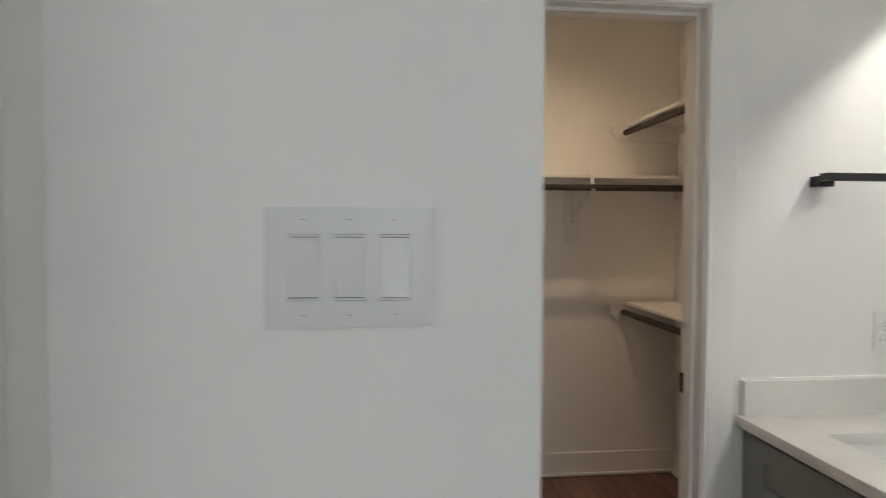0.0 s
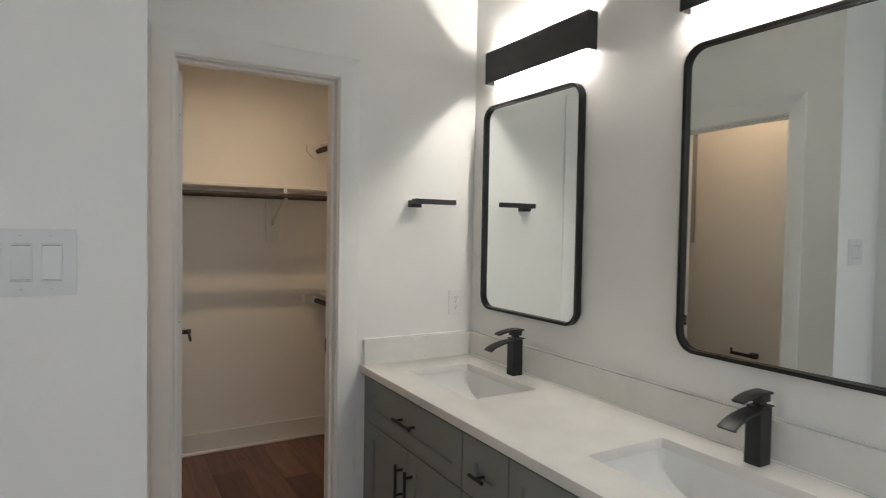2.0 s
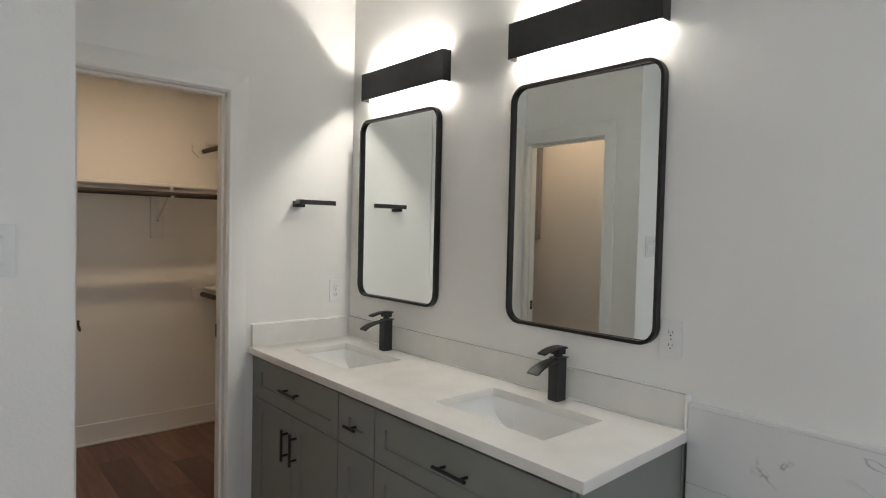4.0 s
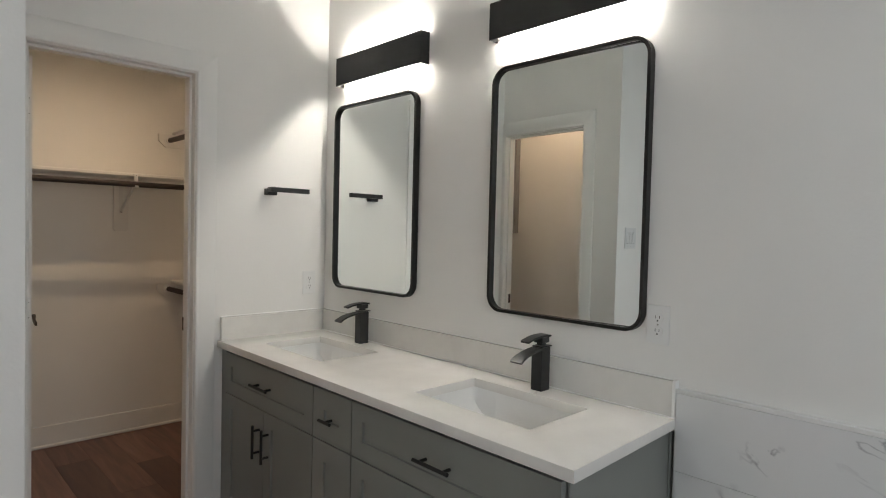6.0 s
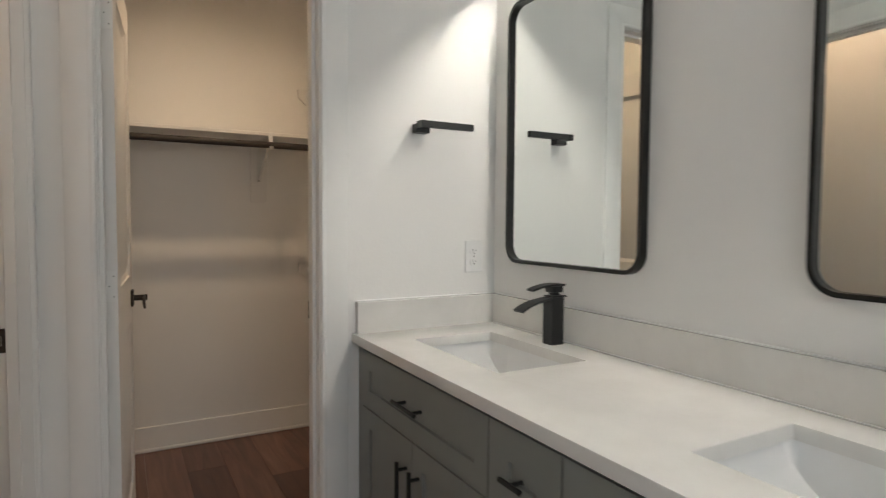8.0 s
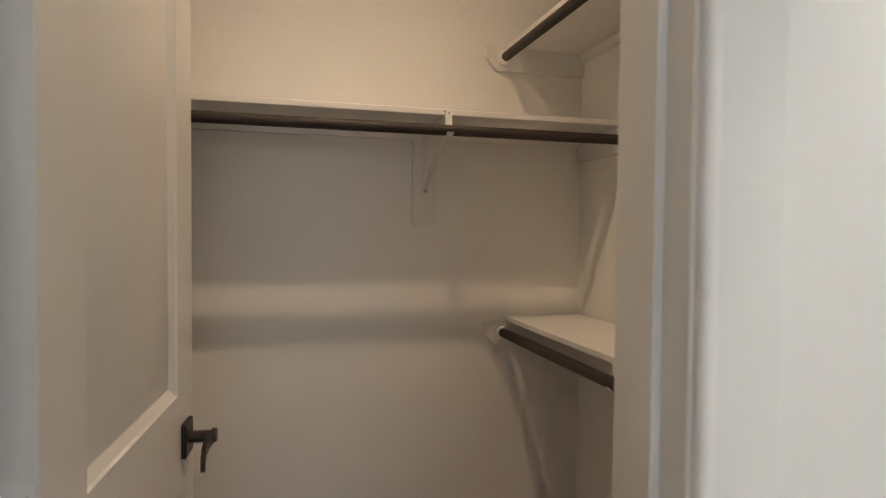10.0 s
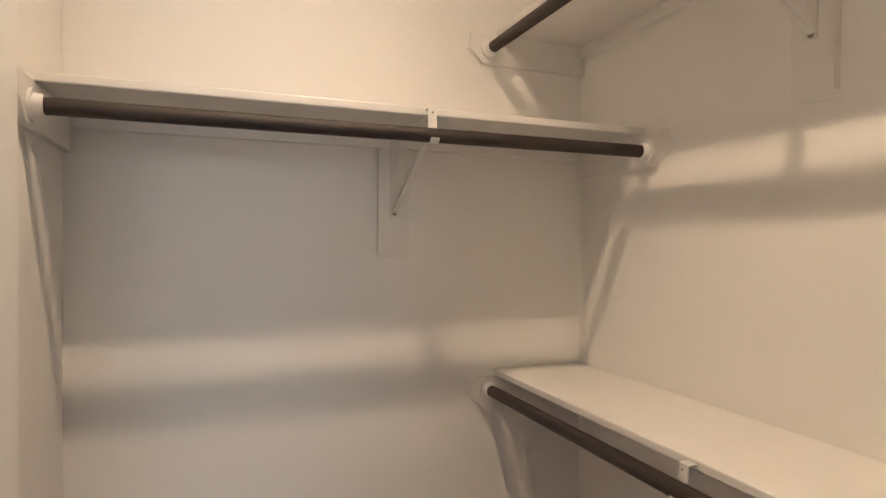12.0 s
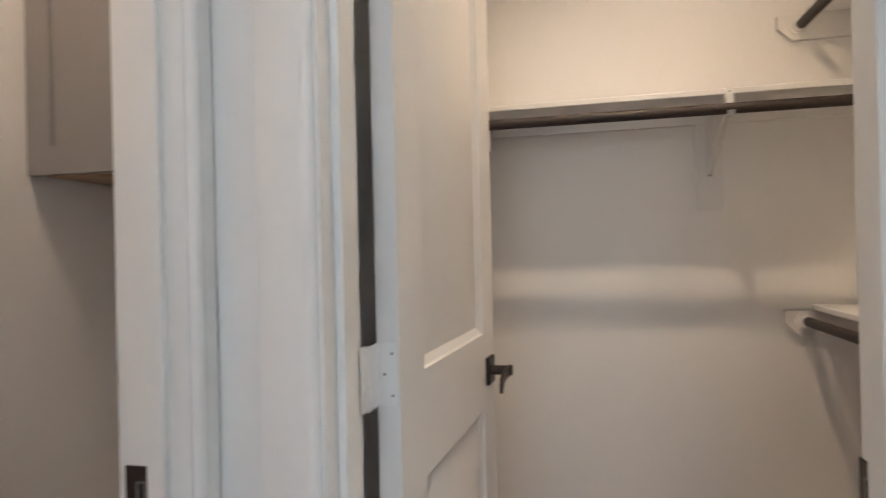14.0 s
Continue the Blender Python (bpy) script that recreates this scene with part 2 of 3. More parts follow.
structure("floor_slab", boxes((-2.9, 1.8, -2.9, 3.4, -0.15, -0.006)), GROUT, "concrete slab under the plank floor", "floor")
structure("wall_north", boxes((-0.04, JL - 0.019, 1.5, 1.616, 0, TOPB), (JR + 0.019, 1.67, 1.5, 1.616, 0, TOPB), (JL - 0.019, JR + 0.019, 1.5, 1.616, HEAD + 0.019, TOPB)), WALL, "white painted drywall with the closet doorway", "wall")
structure("wall_east", boxes((EAST, EAST + 0.12, SOUTH, 1.5, 0, TOPB)), WALL, "white painted drywall behind the vanity", "wall")
structure("wall_toilet_room", boxes((WCBACK, WEST, 0.603, WCS - 0.019, 0, TOPB), (WCBACK, WEST, WCN + 0.019, 1.5, 0, TOPB), (WCBACK, WEST, WCS - 0.019, WCN + 0.019, WCHEAD + 0.019, TOPB)), WALL, "white painted drywall with the toilet room doorway", "wall")
structure("wall_switch", boxes((WCW, WEST, SWITCH, 0.603, 0, TOPB)), WALL, "white painted drywall that carries the light switches", "wall")
structure("wall_hall", boxes((HALL - 0.115, HALL, HN + 0.019, 0.503, 0, TOPB), (HALL - 0.115, HALL, SOUTH, HS - 0.019, 0, TOPB), (HALL - 0.115, HALL, HS - 0.019, HN + 0.019, HEAD + 0.019, TOPB)), WALL, "white painted drywall with the entry doorway", "wall")
structure("wall_south", boxes((HALL - 0.115, -0.35, SOUTH - 0.12, SOUTH, 0, TOPB), (1.25, EAST + 0.12, SOUTH - 0.12, SOUTH, 0, TOPB), (-0.35, 1.25, SOUTH - 0.12, SOUTH, 0, 1.05), (-0.35, 1.25, SOUTH - 0.12, SOUTH, 2.25, TOPB)), WALL, "white painted drywall with a window", "wall")
structure("ceiling_bathroom", boxes((HALL - 0.115, EAST + 0.12, SOUTH - 0.12, 1.616, TOPB, TOPB + 0.1)), CEIL, "flat white ceiling of the bathroom", "ceiling")
structure("wall_closet_west", boxes((0.04, CW, CS, CN, 0, TOPD)), WALL, "cream lit painted drywall of the closet", "wall")
structure("wall_closet_north", boxes((0.04, CE + 0.1, CN, CN + 0.1, 0, TOPD)), WALL, "white painted drywall at the closet's back", "wall")
structure("wall_closet_east", boxes((CE, CE + 0.1, CS, CN, 0, TOPD)), WALL, "white painted drywall beside the closet shelves", "wall")
structure("ceiling_closet", boxes((0.04, CE + 0.1, CS, CN + 0.1, TOPD, TOPD + 0.1)), CEIL, "flat white ceiling of the closet", "ceiling")
structure("wall_toilet_west", boxes((WCW - 0.1, WCW, 0.503, WCEND + 0.1, 0, TOPC)), WALL, "painted drywall of the toilet room", "wall")
structure("wall_toilet_north", boxes((WCW, 0.04, WCEND, WCEND + 0.1, 0, TOPC)), WALL, "painted drywall behind the toilet room cabinet", "wall")
structure("ceiling_toilet_room", boxes((WCW - 0.1, 0.04, 1.616, WCEND + 0.1, TOPC, TOPC + 0.08), (WCW - 0.1, WCBACK, 0.603, 1.616, TOPC, TOPC + 0.08)), CEIL, "flat white ceiling of the toilet room", "ceiling")
# bedroom beyond the entry door, plain
structure("wall_bedroom", boxes((-2.7, -2.6, -2.7, 1.6, 0, TOPB), (-2.6, WCW - 0.1, 1.5, 1.6, 0, TOPB), (-2.6, HALL - 0.115, -2.7, -2.6, 0, TOPB)), WALL, "plain white walls of the bedroom", "wall")
structure("ceiling_bedroom", boxes((-2.7, HALL - 0.115, -2.7, 1.6, TOPB, TOPB + 0.1)), CEIL, "flat white bedroom ceiling", "ceiling")


# ---- door jambs and casings ----
def casing_profile(bm, w, length, m, e0=0.0, e1=0.0):
    """A flat casing board with an eased outer edge and a rounded inner bead: u 0..w from the opening outward, v the length, out the thickness; e0 and e1 slant the mitred ends."""
    pts = [(0, 0), (0, 0.008), (0.002, 0.0112), (0.005, 0.0134), (0.009, 0.0141), (0.013, 0.0132), (0.016, 0.0119), (0.019, 0.0116), (w - 0.003, 0.0126), (w, 0.0105), (w, 0)]
    a = [bm.verts.new(m @ Vector((u, -e0 * u, o))) for u, o in pts]
    b = [bm.verts.new(m @ Vector((u, length + e1 * u, o))) for u, o in pts]
    k = len(pts)
    for i in range(k):
        bm.faces.new([a[i], a[(i + 1) % k], b[(i + 1) % k], b[i]])
    bm.faces.new(a)
    bm.faces.new(b)


def frame_axes(origin, u, v, out):
    return Matrix.Translation(origin) @ Matrix((u, v, out)).transposed().to_4x4()


def doorway(name, along, lo, hi, head, f0, f1, wl, wr, label, sides=(True, True)):
    """Jamb and casings of an opening that runs along 'x' or 'y' between lo and hi, through a wall from f0 to f1."""
    top = thing(name, pose(0, 0, 0), label, "door frame", kind="structure")
    X = (lambda a, b: Vector((a, b, 0))) if along == "x" else (lambda a, b: Vector((b, a, 0)))

    def bx(bm, a0, a1, b0, b1, z0, z1):
        p, q = X(a0, b0), X(a1, b1)
        box(bm, min(p.x, q.x), max(p.x, q.x), min(p.y, q.y), max(p.y, q.y), z0, z1, bevel=0.0012, seg=1)

    for nm, a0, a1, z0, z1 in (("jamb", lo - 0.018, lo, 0, head), ("jamb", hi, hi + 0.018, 0, head), ("head_jamb", lo - 0.018, hi + 0.018, head, head + 0.018)):
        bm = bmesh.new()
        bx(bm, a0, a1, f0, f1, z0, z1)
        part(nm, bm, TRIM, top)
    return top, X, bx


def stops(top, bx, lo, hi, head, s0, s1):
    for a0, a1, z0, z1 in ((lo, lo + 0.011, 0, head), (hi - 0.011, hi, 0, head), (lo + 0.011, hi - 0.011, head - 0.011, head)):
        bm = bmesh.new()
        bx(bm, a0, a1, s0, s1, z0, z1)
        part("door_stop", bm, TRIM, top)


def casings(top, along, lo, hi, head, face, sign, wl, wr, wt, rev=0.004):
    ax, up = (Vector((1, 0, 0)), Vector((0, 0, 1))) if along == "x" else (Vector((0, 1, 0)), Vector((0, 0, 1)))
    out = (Vector((0, 1, 0)) if along == "x" else Vector((1, 0, 0))) * sign
    base = (lambda a, z: Vector((a, face, z))) if along == "x" else (lambda a, z: Vector((face, a, z)))
    for nm, o, u, v, w, length in (("casing", base(lo - rev, 0), -ax, up, wl, head + rev), ("casing", base(hi + rev, 0), ax, up, wr, head + rev)):
        if w > 0:
            bm = bmesh.new()
            casing_profile(bm, w, length, frame_axes(o, u, v, out), 0.0, (wt - 0.0006) / w)
            part(nm, bm, TRIM, top, smooth=38)
    bm = bmesh.new()
    casing_profile(bm, wt, hi - lo + 2 * rev, frame_axes(base(lo - rev, head + rev), up, ax, out), wl / wt, wr / wt)
    part("head_casing", bm, TRIM, top, smooth=38)


d1, X1, bx1 = doorway("door_frame_1", "x", JL, JR, HEAD, 1.498, 1.618, 0.074, 0.09, "white painted trim round the closet doorway")
stops(d1, bx1, JL, JR, HEAD, 1.535, 1.578)
casings(d1, "x", JL, JR, HEAD, 1.5, -1, 0.074, 0.088, 0.088)
casings(d1, "x", JL, JR, HEAD, 1.616, 1, 0.05, 0.088, 0.088)
d2, X2, bx2 = doorway("door_frame_2", "y", WCS, WCN, WCHEAD, WCBACK - 0.002, WEST + 0.002, 0.088, 0.03, "white painted trim round the toilet room doorway")
stops(d2, bx2, WCS, WCN, WCHEAD, 0.005, 0.030)
casings(d2, "y", WCS, WCN, WCHEAD, WEST, 1, 0.088, 0.038, 0.088)
d3, X3, bx3 = doorway("door_frame_3", "y", HS, HN, HEAD, HALL - 0.117, HALL + 0.002, 0.088, 0.088, "white painted trim round the entry doorway")
stops(d3, bx3, HS, HN, HEAD, HALL - 0.085, HALL - 0.045)
casings(d3, "y", HS, HN, HEAD, HALL, 1, 0.088, 0.088, 0.088)


def strike_plate(parent, m):
    bm = bmesh.new()
    for a, b, c, d in grid_cells([-0.022, -0.007, 0.006, 0.014], [-0.03, -0.012, 0.012, 0.03], [(-0.007, 0.006, -0.012, 0.012)]):
        box(bm, a, b, -0.0016, 0.0004, c, d)
    p = part("strike_plate", bm, BRONZE, parent, "dark bronze strike plate", m=m)
    # near-black sheet on the jamb for the hole's shade
    part("latch_hole_shade", boxes((-0.006, 0.005, -0.0006, 0.0003, -0.011, 0.011)), HOLESHADE, p)
    bm = bmesh.new()
    for a, b, c, d in grid_cells([-0.007, -0.0055, 0.0045, 0.006], [-0.012, -0.0105, 0.0105, 0.012], [(-0.0055, 0.0045, -0.0105, 0.0105)]):
        box(bm, a, b, -0.0024, -0.0007, c, d)
    part("latch_lip", bm, SCREW, p)


strike_plate(d2, pose(-0.010, WCN, 0.928, rz=0))
strike_plate(d1, pose(JR, 1.598, 0.93, rz=-90))


# ---- doors ----
DOOR_PROFILE = ((0.003, 0.004), (0.013, 0.0095), (0.017, 0.0115), (0.024, 0.0115), (0.050, 0.003))


def panel_door(name, m, w, h, label, hinge_z=(0.25, 1.030, 1.82), lever=True):
    door = thing(name, m, label, "door", kind="structure")
    pan = [(0.105, w - 0.105, 0.22, 0.845 - 0.01), (0.105, w - 0.105, 1.015 - 0.01, h - 0.115)]
    bm = slab(w, h, 0.035, pan, DOOR_PROFILE, both=True)
    part("door_leaf", bm, DOORP, door, smooth=20, m=pose(0, 0, 0.012))
    for z in hinge_z:
        hg = part("hinge", boxes((-0.003, 0.0005, 0.002, 0.033, z - 0.045, z + 0.045), bevel=0.0005), TRIM, door, "white painted butt hinge")
        bm = bmesh.new()
        for k in range(5):
            cyl(bm, (-0.036, 0.034, z - 0.045 + k * 0.018), (-0.036, 0.034, z - 0.0275 + k * 0.018), 0.0062, 12)
        part("hinge_knuckle", bm, TRIM, hg, smooth=40)
        part("jamb_leaf", boxes((-0.058, -0.0425, 0.0325, 0.0345, z - 0.045, z + 0.045), bevel=0.0005), TRIM, hg)
        part("door_wrap", boxes((-0.030, -0.0035, 0.0305, 0.0325, z - 0.045, z + 0.045), bevel=0.0005), TRIM, hg)
        bm = bmesh.new()
        for s, yy in ((-0.03, 0.010), (0.0, 0.022), (0.03, 0.010)):
            cyl(bm, (-0.0034, yy, z + s), (-0.0028, yy, z + s), 0.0022, 10)
        part("hinge_screw", bm, SCREW, hg)
    if lever:
        for side in (-1, 1):
            y0 = 0.0 if side < 0 else 0.035
            L = part("rosette", boxes((w - 0.088, w - 0.032, min(y0, y0 + side * 0.009), max(y0, y0 + side * 0.009), 0.93 - 0.031, 0.93 + 0.031), bevel=0.003), BRONZE, door, "square bronze lever rosette")
            bm = bmesh.new()
            cyl(bm, (w - 0.06, y0 + side * 0.008, 0.93), (w - 0.06, y0 + side * 0.055, 0.93), 0.011, 16)
            part("lever_neck", bm, BRONZE, L, smooth=40)
            bm = bmesh.new()
            n = 9
            prev = None
            for i in range(n):
                s = i / (n - 1)
                x = w - 0.048 - s * 0.105
                yy = y0 + side * (0.050 - 0.006 * math.sin(s * 3.1))
                z = 0.93 - 0.022 * s * s
                hh, tt = 0.011 - 0.003 * s, 0.004
                ring = [bm.verts.new((x, yy + a * tt, z + b * hh)) for a, b in ((-1, -1), (1, -1), (1, 1), (-1, 1))]
                if prev:
                    for k in range(4):
                        bm.faces.new([prev[k], prev[(k + 1) % 4], ring[(k + 1) % 4], ring[k]])
                else:
                    bm.faces.new(ring)
                prev = ring
            bm.faces.new(prev)
            part("lever_handle", bm, BRONZE, L, smooth=50)
        part("latch_plate", boxes((w - 0.0005, w + 0.001, 0.006, 0.029, 0.93 - 0.028, 0.93 + 0.028)), BRONZE, door)
    return door


# the closet door stands open into the closet, hinged at the west jamb
panel_door("door_1", pose(0.247, 1.660, 0, rz=85.5), 0.594, 2.0, "white two-panel closet door standing open")
# the entry door stands open into the bedroom
panel_door("door_3", pose(HALL - 0.125, HN - 0.006, 0, rz=172), 0.71, 2.0, "white two-panel entry door standing open")


# ---- vanity ----
CT, FACE = 0.860, 0.935
SHAKER = ((0.0015, 0.0085),)


def bar_pull(parent, length, m, posts=2):
    """A round bar pull on posts, along local z, standing off towards -y."""
    bm = bmesh.new()
    cyl(bm, (0, -0.030, -length / 2), (0, -0.030, length / 2), 0.0058, 14)
    h = part("handle", bm, BLACK, parent, "matte black bar pull", smooth=40, m=m)
    for z in ((-length / 2 + 0.022, length / 2 - 0.022) if posts == 2 else (0,)):
        bm = bmesh.new()
        cyl(bm, (0, 0.001, z), (0, -0.030, z), 0.0050, 12)
        part("handle_post", bm, BLACK, h, smooth=40)
    return h


def front(parent, name, y0, y1, z0, z1, rail, label=""):
    """A shaker front on the plane x = FACE between y0 and y1 (local frame is the world's)."""
    w, h = y1 - y0, z1 - z0
    ob = part(name, slab(w, h, 0.019, [(rail, w - rail, rail, h - rail)], SHAKER), CAB, parent, label, m=pose(FACE, y1, z0, rz=-90))
    return ob


def vanity_unit(y0, y1, doors, label):
    u = thing("vanity_cabinet", pose(0, 0, 0), label, "cabinet", "vanity base cabinets")
    part("cabinet_body", boxes((FACE + 0.021, EAST - 0.002, y0 + 0.001, y0 + 0.017, 0.10, 0.829), (FACE + 0.021, EAST - 0.002, y1 - 0.017, y1 - 0.001, 0.10, 0.829),
                               (EAST - 0.012, EAST - 0.003, y0 + 0.017, y1 - 0.017, 0.10, 0.829), (FACE + 0.021, EAST - 0.012, y0 + 0.017, y1 - 0.017, 0.10, 0.118),
                               (FACE + 0.021, FACE + 0.039, y0 + 0.017, y1 - 0.017, 0.64, 0.806)), CAB, u)
    part("toe_kick", boxes((FACE + 0.075, FACE + 0.09, y0, y1, 0.0, 0.10)), CAB, u)
    g = 0.0028
    top = front(u, "drawer_front", y0 + g, y1 - g, 0.635, 0.813, 0.056 if doors == 2 else 0.07)
    yc = (y0 + y1) / 2
    w = y1 - y0
    if doors == 2:
        bar_pull(top, 0.140, pose(w / 2 - g, 0, 0.094, ry=90))
        a = front(u, "cabinet_door", yc + g / 2, y1 - g, 0.115, 0.6295, 0.058)
        bar_pull(a, 0.135, pose((y1 - yc) - 0.040, 0, 0.514 - 0.127, 0, 0, 0))
        b = front(u, "cabinet_door", y0 + g, yc - g / 2, 0.115, 0.6295, 0.058)
        bar_pull(b, 0.135, pose(0.038, 0, 0.514 - 0.127, 0, 0, 0))
    else:
        bar_pull(top, 0.068, pose(w / 2 - g, 0, 0.082, ry=90), posts=1)
        front(u, "cabinet_door", y0 + g, y1 - g, 0.115, 0.6295, 0.07)
    return u


vanity_unit(0.716, 1.455, 2, "grey shaker vanity unit under the first sink")
vanity_unit(0.478, 0.716, 1, "narrow grey shaker drawer unit between the sinks")
vanity_unit(-0.345, 0.478, 2, "grey shaker vanity unit under the second sink")
fil = thing("vanity_filler", pose(0, 0, 0), "grey filler strip between vanity and wall", "cabinet trim")
part("filler_strip", boxes((FACE + 0.004, FACE + 0.022, 1.456, 1.498, 0.10, 0.829)), CAB, fil)
pan = thing("vanity_end_panel", pose(0, 0, 0), "flat grey end panel of the vanity", "cabinet trim")
part("end_panel", boxes((FACE + 0.021, EAST - 0.010, -0.352, -0.346, 0.0, 0.829), bevel=0.001), CAB, pan)
part("scribe_strip", boxes((EAST - 0.022, EAST - 0.002, -0.358, -0.3525, 0.0, 0.829), bevel=0.001), CAB, pan)

SINKS = ((1.055, 1.338, 0.857, 1.320), (1.055, 1.338, -0.157, 0.307))


def countertop():
    bm = bmesh.new()
    xs = sorted({0.915, EAST - 0.001, 1.055, 1.338})
    ys = sorted({-0.388, 1.499, *(s[2] for s in SINKS), *(s[3] for s in SINKS)})
    for a, b, c, d in grid_cells(xs, ys, SINKS):
        for z in (CT, CT - 0.03):
            bm.faces.new([bm.verts.new((x, y, z)) for x, y in ((a, c), (b, c), (b, d), (a, d))])

    def wall(p, q):
        bm.faces.new([bm.verts.new(v) for v in ((*p, CT), (*q, CT), (*q, CT - 0.03), (*p, CT - 0.03))])

    for j in range(len(ys) - 1):
        wall((xs[0], ys[j]), (xs[0], ys[j + 1]))
        wall((xs[-1], ys[j]), (xs[-1], ys[j + 1]))
    for i in range(len(xs) - 1):
        wall((xs[i], ys[0]), (xs[i + 1], ys[0]))
        wall((xs[i], ys[-1]), (xs[i + 1], ys[-1]))
    for x0, x1, y0, y1 in SINKS:
        wall((x0, y0), (x0, y1))
        wall((x1, y0), (x1, y1))
        wall((x0, y0), (x1, y0))
        wall((x0, y1), (x1, y1))
    bmesh.ops.remove_doubles(bm, verts=bm.verts, dist=1e-5)
    for v in bm.verts:
        if v.co.y < -0.38:
            v.co.y += 0.020 * (v.co.x - 0.915) / 0.556
    bmesh.ops.recalc_face_normals(bm, faces=bm.faces)
    sharp = [e for e in bm.edges if e.is_manifold and e.calc_face_angle(0) > 1.0 and abs(e.verts[0].co.z - CT) < 1e-4 and abs(e.verts[1].co.z - CT) < 1e-4]
    bmesh.ops.bevel(bm, geom=sharp, offset=0.002, segments=2, affect="EDGES", profile=0.5)
    return bm


ct = thing("countertop", pose(0, 0, 0), "white quartz vanity countertop with two sink cut-outs", "countertop")
part("counter_slab", countertop(), QUARTZ, ct, smooth=30)
part("backsplash", boxes((EAST - 0.021, EAST + 0.004, -0.358, 1.499, CT - 0.003, 0.964), bevel=0.0015), QUARTZ, ct, "low upstand along the mirror wall")
part("side_splash", boxes((0.927, EAST - 0.0212, 1.476, 1.504, CT - 0.003, 0.9636), bevel=0.0015), QUARTZ, ct, "low upstand on the end wall")
# white caulk along the joints
for r in ((EAST - 0.0045, EAST + 0.001, -0.357, 1.475, 0.9632, 0.9680), (EAST - 0.0255, EAST - 0.0206, -0.357, 1.475, CT - 0.001, CT + 0.0032),
          (0.929, EAST - 0.026, 1.4955, 1.501, 0.9632, 0.9675), (EAST - 0.0245, EAST + 0.001, -0.3668, -0.3578, CT - 0.002, 0.9675)):
    part("caulk_bead", boxes(r, bevel=0.0015), CAULK, ct, "white caulk bead")


def basin(name, x0, x1, y0, y1, label):
    s = thing(name, pose(0, 0, 0), label, "sink", "vanity sinks")
    bm = bmesh.new()
    ny, nx = 36, 18
    o = 0.006
    X0, X1, Y0, Y1 = x0 - o, x1 + o, y0 - o, y1 + o
    rows = []
    for i in range(ny + 1):
        t = i / ny
        c = abs(2 * t - 1)
        depth = 0.125 * (1 - c ** 3.2) ** 0.62
        row = []
        for j in range(nx + 1):
            q = j / nx
            e = abs(2 * q - 1)
            k = (1 - e ** 14) ** 0.5
            row.append(bm.verts.new((X0 + (X1 - X0) * q, Y0 + (Y1 - Y0) * t, CT - 0.031 - depth * k)))
        rows.append(row)
    for i in range(ny):
        for j in range(nx):
            bm.faces.new([rows[i][j], rows[i + 1][j], rows[i + 1][j + 1], rows[i][j + 1]])
    part("basin", bm, PORC, s, smooth=50)
    xc, yc = (x0 + x1) / 2 + 0.03, (y0 + y1) / 2
    bm = bmesh.new()
    cyl(bm, (xc, yc, CT - 0.1555), (xc, yc, CT - 0.150), 0.028, 24)
    cyl(bm, (xc, yc, CT - 0.150), (xc, yc, CT - 0.144), 0.020, 24)
    part("drain", bm, BLACK, s, "matte black drain", smooth=40)
    return s


basin("sink", *SINKS[0], "white rectangular undermount porcelain sink")
basin("sink", *SINKS[1], "white rectangular undermount porcelain sink")


def strip(bm, pts, half, thick):
    """A flat curved strip in the xz plane, swept along y."""
    prev = None
    for i, (x, z, w) in enumerate(pts):
        a, b = pts[max(0, i - 1)], pts[min(len(pts) - 1, i + 1)]
        d = Vector((b[0] - a[0], b[1] - a[1])).normalized()
        nx, nz = -d.y * thick / 2, d.x * thick / 2
        hw = half * w
        ring = [bm.verts.new(p) for p in ((x + nx, -hw, z + nz), (x + nx, hw, z + nz), (x - nx, hw, z - nz), (x - nx, -hw, z - nz))]
        if prev:
            for k in range(4):
                bm.faces.new([prev[k], prev[(k + 1) % 4], ring[(k + 1) % 4], ring[k]])
        else:
            bm.faces.new(ring)
        prev = ring
    bm.faces.new(prev)


def faucet(y):
    f = thing("faucet", pose(1.398, y, CT), "matte black single-handle waterfall faucet", "faucet", "vanity faucets")
    part("faucet_body", boxes((-0.023, 0.023, -0.021, 0.021, 0.0, 0.143), bevel=0.0015), BLACK, f)
    bm = bmesh.new()
    pts = []
    for i in range(15):
        s = i / 14
        a = radians(8 + 62 * s)
        pts.append((0.020 - 0.150 * math.sin(a) / math.sin(radians(70)) , 0.1405 - 0.034 * (1 - math.cos(a)) / (1 - math.cos(radians(70))), 1.0 + 0.12 * s))
    strip(bm, pts, 0.021, 0.006)
    part("spout", bm, BLACK, f, smooth=40)
    bm = bmesh.new()
    box(bm, -0.022, 0.034, -0.021, 0.021, 0.144, 0.1475, bevel=0.001, seg=1)
    part("rim_plate", bm, BLACK, f)
    h = part("handle_block", boxes((-0.011, 0.014, -0.011, 0.011, 0.148, 0.157), (-0.019, 0.022, -0.018, 0.018, 0.1572, 0.176), bevel=0.003), BLACK, f)
    bm = bmesh.new()
    pts = [(0.028 - 0.116 * i / 10, 0.179 + 0.004 * math.sin(i / 10 * 2.6) - 0.014 * (i / 10) ** 2, 1.05 - 0.2 * i / 10) for i in range(11)]
    strip(bm, pts, 0.019, 0.0065)
    part("lever", bm, BLACK, h, smooth=40)
    return f


faucet(1.068)
faucet(0.067)

# ---- mirrors ----


